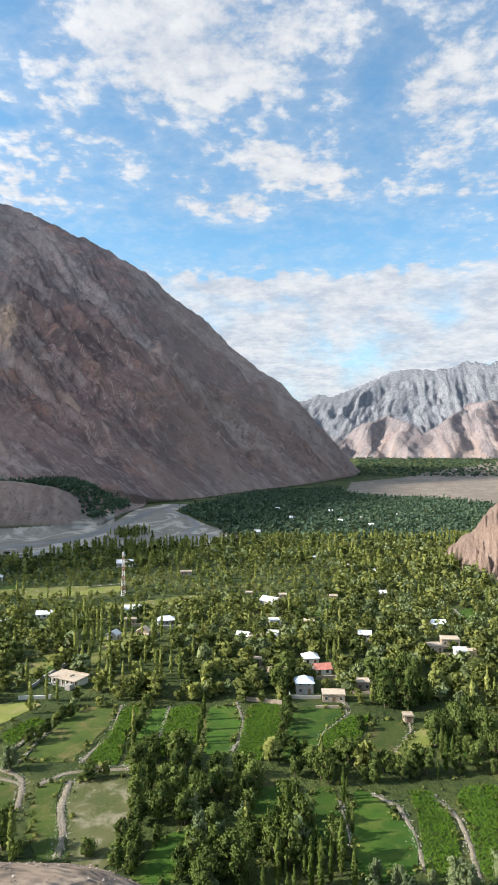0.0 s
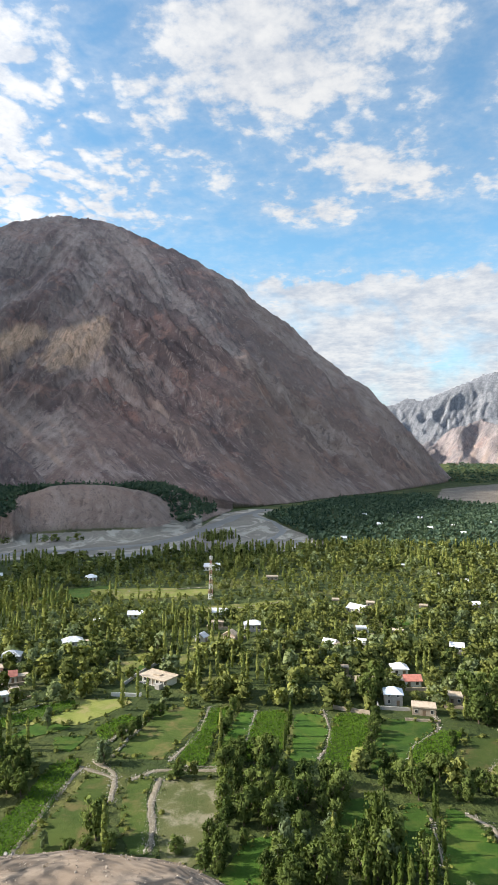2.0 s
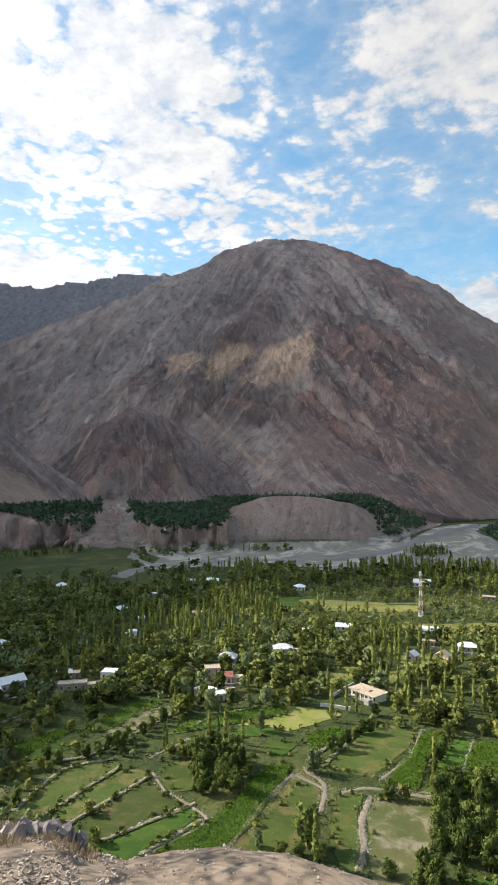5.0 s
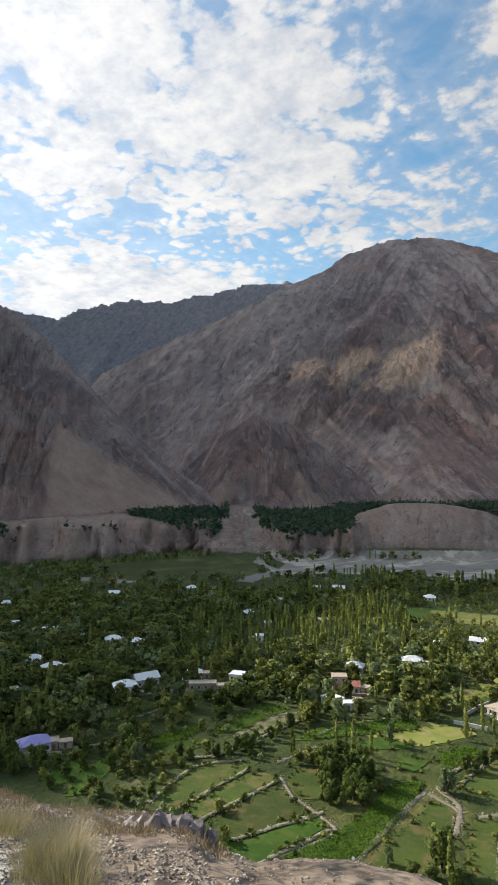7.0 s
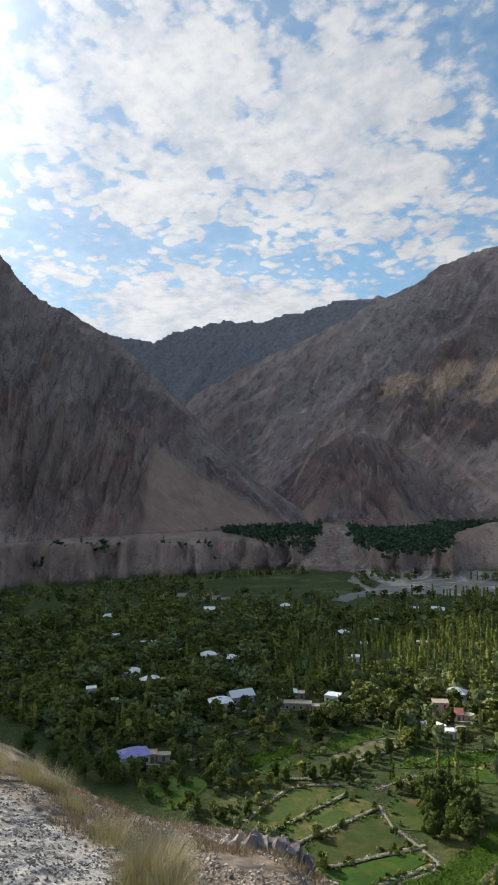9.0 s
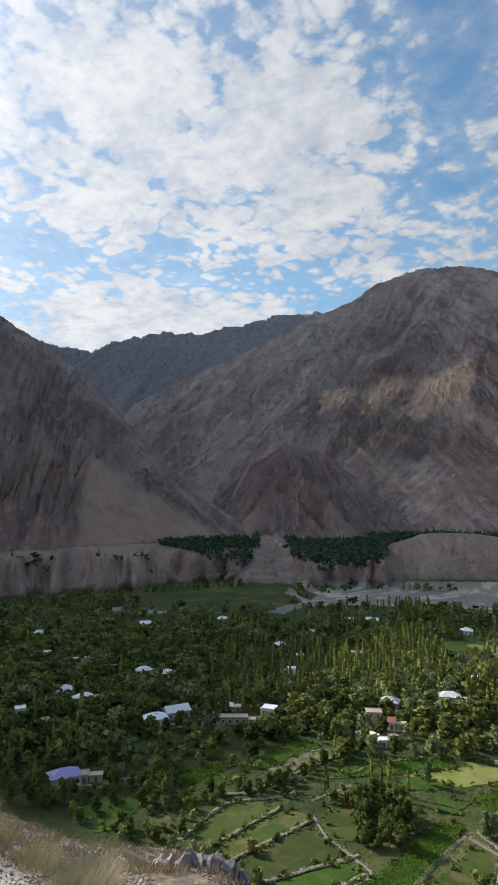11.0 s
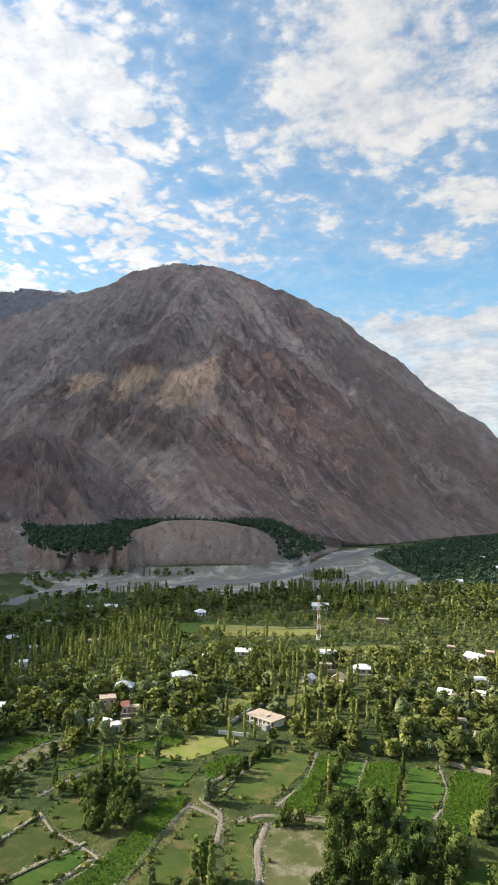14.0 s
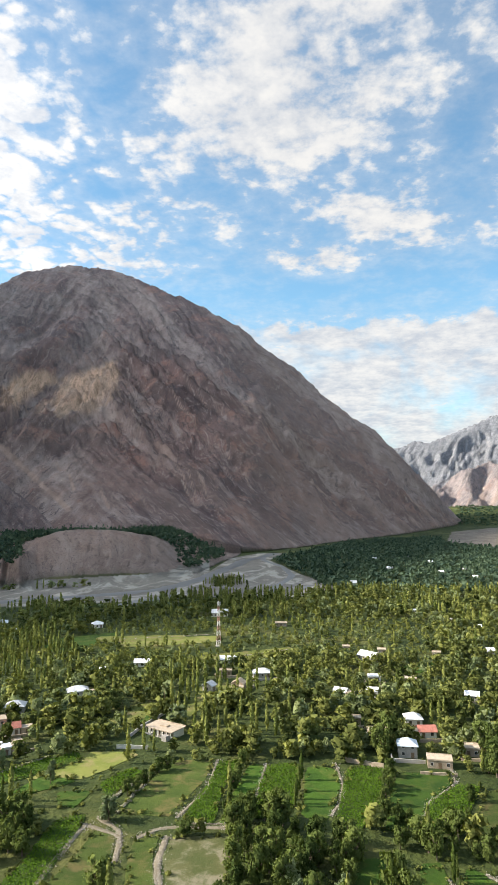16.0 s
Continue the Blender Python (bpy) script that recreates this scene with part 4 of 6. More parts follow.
# houses: place, width, depth, wall height, turn, look
HOUSES = [
    (14, 404, 11.6, 8.2, 5.4, -37, "gable_white"),
    (29, 301, 7.0, 6.6, 3.2, 5, "hip_white"),
    (33, 287, 7.1, 5.7, 2.7, 8, "gable_red"),
    (23, 265, 7.1, 6.6, 4.7, 0, "hip_blue"),
    (34, 256, 8.9, 5.7, 2.9, -4, "flat_mud"),
    (48, 269, 5.6, 5.7, 2.9, -2, "flat_mud"),
    (59, 236, 3.3, 3.3, 2.3, -2, "flat_mud"),
    (107, 360, 8.0, 5.7, 2.9, -2, "gable_white"),
    (93, 319, 7.1, 6.6, 2.9, 4, "flat_mud"),
    (104, 329, 8.9, 6.6, 3.2, -6, "flat_mud"),
    (104, 312, 6.1, 5.7, 2.7, -6, "flat_white"),
    (11, 340, 9.3, 6.6, 3.1, -7, "flat_white"),
    (-3, 338, 6.2, 4.9, 2.7, -20, "gable_white"),
    (20, 342, 4.7, 4.9, 3.2, -3, "flat_mud"),
    (15, 367, 6.7, 4.9, 2.9, 3, "flat_white"),
    (34, 365, 7.2, 5.7, 2.9, 3, "flat_mud"),
    (62, 340, 6.3, 4.9, 2.7, -10, "gable_white"),
    (-48, 368, 10.2, 6.6, 2.9, 17, "hip_white"),
    (-57, 343, 4.8, 6.6, 3.4, 79, "gable_mud"),
    (-72, 338, 4.5, 5.7, 3.1, 72, "gable_grey"),
    (-71, 398, 8.5, 5.7, 2.7, 5, "flat_white"),
    (-69, 369, 6.8, 4.9, 2.7, 11, "flat_mud"),
    (-138, 321, 10.1, 6.6, 3.1, 28, "hip_white"),
    (13, 284, 8.9, 5.7, 2.5, 7, "flat_mud"),
    (4, 297, 3.7, 4.1, 3.1, -1, "flat_mud"),
    (92, 438, 4.7, 4.9, 2.7, 8, "gable_white"),
    (86, 552, 5.6, 6.0, 3.5, -9, "flat_white"),
    (100, 514, 4.8, 6.0, 3.0, -11, "gable_white"),
    (60, 584, 4.8, 6.0, 3.0, -6, "flat_white"),
    (0, 438, 4.6, 4.9, 2.7, 0, "flat_mud"),
    (23, 432, 5.2, 4.9, 2.7, -3, "flat_mud"),
    (-51, 514, 9.3, 5.7, 2.7, 6, "flat_mud"),
    (57, 428, 5.2, 4.9, 2.7, -8, "flat_mud"),
    (-152, 268, 6.9, 6.3, 5.2, 35, "flat_mud"),
    (-144, 266, 6.3, 5.4, 3.2, 33, "gable_red"),
    (-157, 293, 8.6, 7.2, 3.4, 18, "hip_grey"),
    (-143, 246, 8.4, 5.4, 3.0, -10, "flat_white"),
    (-135, 245, 3.4, 4.5, 2.8, 39, "flat_white"),
    (-133, 251, 3.4, 4.5, 2.8, 48, "flat_mud"),
    (-229, 203, 10.2, 7.4, 3.4, 57, "hip_white"),
    (-229, 216, 11.3, 7.4, 3.6, 69, "gable_white"),
    (-207, 140, 10.5, 7.4, 3.6, 67, "hip_lilac"),
    (-204, 145, 5.2, 4.9, 2.8, 50, "flat_mud"),
    (-216, 237, 6.6, 5.7, 3.4, 43, "hip_white"),
    (-202, 227, 12.5, 4.9, 3.0, 39, "flat_mud"),
    (-197, 247, 6.5, 6.3, 3.2, 19, "flat_white"),
    (-302, 203, 9.1, 6.6, 3.2, 62, "hip_white"),
    (-282, 201, 9.8, 6.6, 3.2, 70, "hip_white"),
    (-301, 257, 8.6, 5.7, 3.0, 55, "hip_white"),
    (-285, 261, 8.4, 5.7, 3.0, 38, "hip_white"),
    (-320, 249, 3.8, 4.9, 3.0, 53, "flat_white"),
    (-349, 250, 4.3, 4.9, 3.0, 55, "gable_white"),
    (-353, 245, 3.4, 4.9, 3.0, 56, "gable_white"),
    (-278, 362, 10.1, 6.3, 3.0, 43, "hip_white"),
    (-287, 411, 7.7, 5.4, 3.0, 35, "gable_white"),
    (-416, 357, 9.0, 6.0, 3.0, 49, "gable_white"),
    (-381, 414, 8.2, 6.0, 3.0, 43, "hip_white"),
    (-314, 374, 4.2, 4.9, 3.0, 40, "flat_white"),
    (-278, 488, 6.6, 6.0, 3.0, 30, "gable_white"),
    (-451, 279, 6.3, 6.0, 3.0, 58, "gable_white"),
    (-387, 246, 5.0, 4.9, 3.0, 58, "flat_white"),
    (-411, 237, 5.9, 4.9, 3.0, 61, "gable_white"),
    (-291, 171, 4.8, 4.9, 3.0, 60, "flat_white"),
    (-266, 169, 3.4, 4.9, 3.0, 58, "flat_mud"),
    (-351, 330, 6.0, 4.9, 3.0, 47, "flat_white"),
    (-233, 314, 4.7, 5.4, 3.0, 37, "flat_white"),
    (-293, 480, 6.1, 6.0, 3.0, 31, "flat_white"),
    (-123, 382, 9.1, 5.7, 2.7, 13, "gable_white"),
    (-196, 492, 8.7, 7.0, 3.0, 22, "hip_white"),
    (-73, 394, 10.2, 6.6, 2.9, 0, "gable_white"),
    (-141, 363, 3.2, 4.9, 2.7, 21, "flat_white"),
    (-170, 386, 3.2, 4.1, 2.7, 24, "flat_white"),
    (-274, 487, 7.1, 6.0, 3.0, 29, "gable_white"),
    (-252, 463, 4.8, 6.0, 3.0, 29, "flat_white"),
    (-224, 374, 6.7, 5.4, 3.0, 31, "flat_mud"),
    (-249, 345, 4.3, 5.4, 3.0, 36, "flat_white"),
    (-109, 552, 15.3, 9.0, 3.5, 11, "gable_white"),
    (63, 924, 7.5, 7.0, 4.0, -4, "gable_white"),
    (127, 881, 6.4, 7.0, 4.0, -8, "gable_white"),
    (160, 829, 6.1, 7.0, 4.0, -11, "gable_white"),
    (48, 1064, 6.7, 7.0, 4.0, -3, "gable_white"),
    (104, 1117, 7.0, 7.0, 4.0, -5, "flat_white"),
    (132, 1025, 6.5, 7.0, 4.0, -7, "gable_white"),
    (164, 924, 5.1, 7.0, 4.0, -10, "flat_white"),
    (10, 761, 6.9, 7.0, 4.0, -1, "gable_white"),
    (225, 972, 5.4, 7.0, 4.0, -13, "flat_white"),
]
GROVES = [
    ("b", 5.0, 8, 12, [(-35, 205), (-26, 212), (-14, 201), (-2, 201), (5, 188), (-0, 174), (-6, 170), (-21, 168), (-32, 168), (-33, 182)]),
    ("b", 5.2, 7, 10, [(-36, 160), (-27, 168), (-22, 166), (-28, 149), (-34, 151)]),
    ("bw", 5.0, 7, 12, [(-17, 149), (-14, 165), (-7, 167), (-0, 173), (1, 149), (-5, 141), (-14, 141)]),
    ("pb", 4.0, 8, 14, [(2, 164), (15, 182), (14, 159), (22, 158), (26, 148), (25, 141), (2, 141)]),
    ("b", 5.0, 7, 10, [(11, 205), (18, 207), (60, 205), (54, 191), (27, 190), (10, 192)]),
    ("bp", 5.5, 8, 13, [(65, 225), (74, 239), (91, 225), (83, 194), (56, 192)]),
    ("p", 3.0, 7, 11, [(27, 189), (29, 189), (27, 162), (25, 161)]),
    ("w", 5.0, 6, 9, [(28, 149), (42, 149), (54, 149), (60, 147), (57, 141), (26, 141)]),
    ("b", 4.0, 4, 7, [(-41, 204), (-39, 204), (-39, 249), (-41, 249)]),
    ("p", 3.6, 7, 11, [(-18, 212), (-15, 212), (-15, 250), (-18, 250)]),
    ("b", 4.2, 5, 8, [(9, 206), (11, 206), (17, 249), (14, 249)]),
    ("b", 4.5, 4, 7, [(32, 206), (34, 206), (47, 238), (44, 239)]),
    ("b", 6.5, 10, 15, [(10, 278), (19, 278), (18, 256), (9, 256)]),
    ("b", 6.0, 9, 14, [(53, 281), (77, 288), (71, 245), (56, 244), (48, 247)]),
    ("b", 5.0, 7, 11, [(-121, 193), (-105, 203), (-88, 174), (-102, 170)]),
    ("b", 4.5, 4, 7, [(-79, 212), (-75, 212), (-60, 250), (-63, 254)]),
    ("b", 4.5, 3, 6, [(-158, 170), (-150, 178), (-147, 200), (-144, 231), (-139, 231), (-143, 198), (-146, 176)]),
    ("b", 5.0, 4, 8, [(-156, 184), (-138, 188), (-131, 182), (-146, 176)]),
    ("b", 6.0, 5, 9, [(-213, 127), (-209, 140), (-197, 142), (-192, 129), (-201, 123)]),
    ("b", 5.0, 4, 7, [(-160, 128), (-175, 150), (-172, 151), (-158, 131)]),
    ("b", 6.0, 5, 9, [(-241, 114), (-222, 118), (-205, 120), (-192, 123), (-196, 128), (-213, 127), (-229, 122), (-248, 118)]),
    ("b", 6.0, 6, 10, [(-203, 130), (-210, 143), (-206, 150), (-200, 145), (-197, 133)]),
    ("b", 5.0, 5, 8, [(-182, 138), (-192, 150), (-190, 152), (-179, 141)]),
    ("bw", 6.0, 6, 11, [(-178, 154), (-185, 166), (-177, 167), (-165, 155)]),
]
LONE_TREES = [
    (-62, 160, "b", 12.0, 9.0),
    (-75, 200, "w", 8.5, 8.0),
    (40, 175, "b", 3.0, 3.0),
    (-74, 155, "w", 5.0, 3.5),
    (-67, 154, "b", 4.0, 5.0),
    (-63, 156, "b", 4.0, 5.0),
    (-57, 157, "b", 4.0, 5.0),
    (-40, 158, "b", 4.5, 6.0),
    (-32, 160, "b", 4.5, 6.0),
    (-168, 154, "w", 9.0, 6.0),
    (-161, 168, "b", 6.0, 4.5),
    (-155, 135, "w", 4.0, 3.5),
    (-179, 127, "b", 5.0, 5.0),
    (-180, 134, "b", 5.0, 5.0),
    (-129, 193, "p", 10.0, 3.5),
    (-127, 191, "p", 9.0, 4.0),
    (-156, 169, "b", 5.5, 4.5),
    (-49, 194, "b", 5.0, 7.0),
    (-116, 209, "p", 8.0, 3.0),
    (-105, 222, "w", 9.0, 5.0),
]


def build_field(kind, pts, rng):
    line = smooth_outline(pts)
    bm = bmesh.new()
    n = len(line)
    wob = line + rng.normal(0, 0.25, line.shape)
    lift = 0.10 + 0.004 * (len(bpy.data.objects) % 25)
    top = [bm.verts.new((x, y, lift)) for x, y in wob]
    low = [bm.verts.new((x, y, -0.1)) for x, y in wob]
    bm.faces.new(top)
    for i in range(n):
        bm.faces.new((low[i], low[(i + 1) % n], top[(i + 1) % n], top[i]))
    bmesh.ops.recalc_face_normals(bm, faces=bm.faces)
    ob = part("field", bm, FIELD[kind])
    tagged(ob, SAYS[kind], "field", "fields of the village")
    if kind == "crop":
        lo, hi = line.min(0), line.max(0)
        area = (hi - lo).prod()
        tall, many, size = 1.5, 9.0, 0.2
        far = np.hypot(*line.mean(0)) > 260
        cnt = int(min(area * many * (0.4 if far else 1.0), 7500))
        p = lo + (hi - lo) * rng.random((cnt, 2))
        p = p[inside(p[:, 0], p[:, 1], line)]
        leaf_cloud("crop_plants", np.column_stack([p, np.full(len(p), 0.1 + tall * 0.45)]), tall, size, rng, CROP, ob)


def leaf_cloud(name, pos, tall, size, rng, mat, parent):
    """Upright blades over a field, joined as one part."""
    n = len(pos)
    a = rng.random(n) * 6.283
    w = size * (0.6 + 0.8 * rng.random(n))
    tilt = np.radians(25 + 45 * rng.random(n))
    u = np.stack([-np.sin(a), np.cos(a), 0 * a], -1) * w[:, None]
    v = np.stack([np.cos(a) * np.cos(tilt), np.sin(a) * np.cos(tilt), np.sin(tilt)], -1) * (w * 1.2)[:, None]
    pos = pos + np.stack([0 * a, 0 * a, tall * 0.45 * (rng.random(n) - 0.6)], -1)
    verts = np.stack([pos - u * 0.6 - v, pos + v * 0.1 - u, pos + v, pos + u], 1).reshape(-1, 3)
    me = grid_mesh(name, verts, np.arange(4 * n).reshape(-1, 4), mat, True)
    up = np.repeat(np.stack([-np.sin(tilt) * np.cos(a) * 0.5, -np.sin(tilt) * np.sin(a) * 0.5, np.ones(n)], -1), 4, 0)
    me.normals_split_custom_set_from_vertices((up / np.linalg.norm(up, axis=1, keepdims=True)).tolist())
    patch = 0.5 + 0.5 * fbm(pos[:, 0] / 9, pos[:, 1] / 9, 3, seed=8)
    set_float(me, "tint", np.repeat(np.clip(patch + rng.normal(0, 0.15, n), 0, 1), 4))
    ob = new(name, me)
    ob.parent = parent
    return tagged(ob, "dense green crop leaves", kind="stuff")


# ---- trees ----
def unit_leaves(kind, n, seed, size):
    """Leaf corners of a crown of one metre height over the root (1 wide for round trees)."""
    rng = np.random.default_rng(seed)
    if kind == "p":
        z = 0.08 + 0.92 * rng.random(n) ** 0.9
        lump = 0.75 + 0.35 * np.sin(z * 21 + seed) * rng.random(n)
        rad = (0.062 + 0.02 * rng.random()) * np.minimum(1, (1.02 - z) * 3.2) * np.minimum(1, z * 5) * lump * (0.55 + 0.45 * rng.random(n))
        a = rng.random(n) * 6.283
        c = np.stack([np.cos(a) * rad, np.sin(a) * rad, z], -1)
        nrm = np.stack([np.cos(a), np.sin(a), 0.5 * rng.normal(size=n)], -1)
    else:
        k = 26 if n > 200 else 12
        cz = 0.17 + 0.65 * rng.random(k)
        ring = np.sqrt(np.clip(1 - ((cz - 0.52) / 0.5) ** 2, 0.05, 1))
        ca, cr = rng.random(k) * 6.283, (0.12 + 0.24 * rng.random(k)) * ring
        cent = np.stack([np.cos(ca) * cr, np.sin(ca) * cr, cz], -1)
        crad = (0.12 + 0.08 * rng.random(k)) if n > 200 else (0.15 + 0.08 * rng.random(k))
        i = rng.integers(0, k, n)
        d = rng.normal(size=(n, 3))
        d /= np.linalg.norm(d, axis=1, keepdims=True)
        d[:, 2] = np.where(d[:, 2] < -0.4, -0.5 * d[:, 2], d[:, 2])
        c = cent[i] + d * (crad[i] * (0.72 + 0.35 * rng.random(n)))[:, None]
        nrm = d
        # a few large leaves inside keep the crown from being seen through
        core = rng.random(n) < 0.2
        c[core] = cent[i[core]] * (0.8, 0.8, 1.0) + d[core] * 0.05
        if kind == "w":
            c[:, 2] -= 0.05 * np.hypot(c[:, 0], c[:, 1]) * 3 * rng.random(n)
    puff = nrm / np.linalg.norm(nrm, axis=1, keepdims=True)
    nrm = nrm + 0.4 * rng.normal(size=(n, 3))
    nrm /= np.linalg.norm(nrm, axis=1, keepdims=True)
    t = np.cross(nrm, rng.normal(size=(n, 3)))
    t /= np.linalg.norm(t, axis=1, keepdims=True) + 1e-9
    b = np.cross(nrm, t)
    s = (size * (0.6 + 0.8 * rng.random(n)))[:, None]
    if kind != "p":
        s = np.where(core[:, None], s * (3.0 if n > 200 else 1.7), s)
    if kind == "p":
        t[:, 2] *= 1.8
    out = c * (1, 1, 0.75) - (0, 0, 0.33)
    out /= np.linalg.norm(out, axis=1, keepdims=True) + 1e-9
    soft = 0.5 * out + 0.5 * puff + 0.3 * nrm + (0, 0, 0.15)
    soft /= np.linalg.norm(soft, axis=1, keepdims=True)
    return np.stack([c - t * s, c - b * s * 0.7, c + t * s, c + b * s * 0.7], 1), np.repeat(soft, 4, 0)


def trunk_mesh(kind, seed):
    rng = random.Random(seed)
    bm = bmesh.new()
    if kind == "p":
        tube(bm, (0, 0, -0.02), (0.005, 0, 0.95), 0.012, 0.003, 6)
    else:
        tube(bm, (0, 0, -0.02), (0.015, 0.01, 0.32), 0.034, 0.024, 8)
        for k in range(5):
            a, r = k * 1.257 + rng.random(), 0.16 + 0.12 * rng.random()
            top = (math.cos(a) * r, math.sin(a) * r, 0.55 + 0.25 * rng.random())
            tube(bm, (0.015, 0.01, 0.30), top, 0.02, 0.005, 5)
    return bm


def tree_models():
    models = {}
    for kind, label in (("b", "round dark green broadleaf tree with dense leafy crown"), ("w", "grey-green willow with a loose feathery crown"), ("p", "slender upright poplar with a narrow leafy crown")):
        for v in range(4):
            n, size = (850, 0.037) if kind != "p" else (520, 0.024)
            pts, nrm = unit_leaves(kind, n, 100 + v * 7 + ord(kind), size)
            me = grid_mesh("crown", pts.reshape(-1, 3), np.arange(4 * n).reshape(-1, 4), LEAF[kind], True)
            me.normals_split_custom_set_from_vertices(nrm.tolist())
            bm = trunk_mesh(kind, v)
            tm = bpy.data.meshes.new("trunk")
            bm.to_mesh(tm)
            bm.free()
            tm.materials.append(M_BARK)
            models[kind, v] = (me, tm, label)
    return models


MODELS = tree_models()
NAMES = {"b": "broadleaf_tree", "w": "willow_tree", "p": "poplar_tree"}


def plant(x, y, kind, h, w, turn, v, z=0.0):
    """One tree as a thing of its own: root, trunk and crown."""
    crown, trunk, label = MODELS[kind, v]
    wide = w if kind != "p" else h * 1.15
    if h < 4.6 and kind == "b":
        label = "low bushy green shrub at the edge of a field"
    root = empty(NAMES[kind], pose(x, y, z, 0, 0, turn), label, "tree", "trees among the fields")
    for nm, me in (("trunk", trunk), ("crown", crown)):
        ob = new(nm, me)
        ob.parent = root
        ob.scale = (wide, wide, h)
    return root


def far_from_tracks(x, y, extra=0.8):
    ok = np.ones(len(x), bool)
    for w, pts in TRACKS:
        p = np.array(pts, float)
        for a, b in zip(p[:-1], p[1:]):
            d = b - a
            t = np.clip(((x - a[0]) * d[0] + (y - a[1]) * d[1]) / (d @ d), 0, 1)
            ok &= np.hypot(x - a[0] - t * d[0], y - a[1] - t * d[1]) > w / 2 + extra
    return ok


def clear_of_houses(x, y, gap):
    """Free of houses, and of the strip in front of them."""
    ok = np.ones(len(x), bool)
    for hx, hy, w, d, h, rot, look_ in HOUSES + [(-77, 273, 17, 10, 4, 0, "")]:
        c, s = math.cos(radians(rot)), math.sin(radians(rot))
        u, v = (x - hx) * c + (y - hy) * s, -(x - hx) * s + (y - hy) * c
        ok &= ~((np.abs(u) < w / 2 + gap) & (v > -d / 2 - gap * 2.6) & (v < d / 2 + gap))
    return ok


def in_fields(x, y):
    hit = np.zeros(len(x), bool)
    for kind, pts in FIELDS:
        hit |= inside(x, y, pts)
    return hit


def jitter_grid(x0, y0, x1, y1, gap, rng):
    gx, gy = np.meshgrid(np.arange(x0, x1, gap), np.arange(y0, y1, gap))
    p = np.stack([gx, gy], -1).reshape(-1, 2)
    return p + (rng.random(p.shape) - 0.5) * gap * 0.95


def height_at(x, y):
    return land(np.degrees(np.arctan2(-x, y)), np.hypot(x, y))[2]


FOREST = [(-25, 735), (-55, 860), (-118, 1064), (-60, 1250), (12, 1510), (150, 1640), (243, 1700), (225, 1500), (300, 1330), (395, 1310), (450, 1150), (420, 950), (300, 700), (100, 690)]
MEADOW = [(-620, 440), (-480, 430), (-400, 470), (-385, 520), (-440, 600), (-600, 760), (-760, 560)]


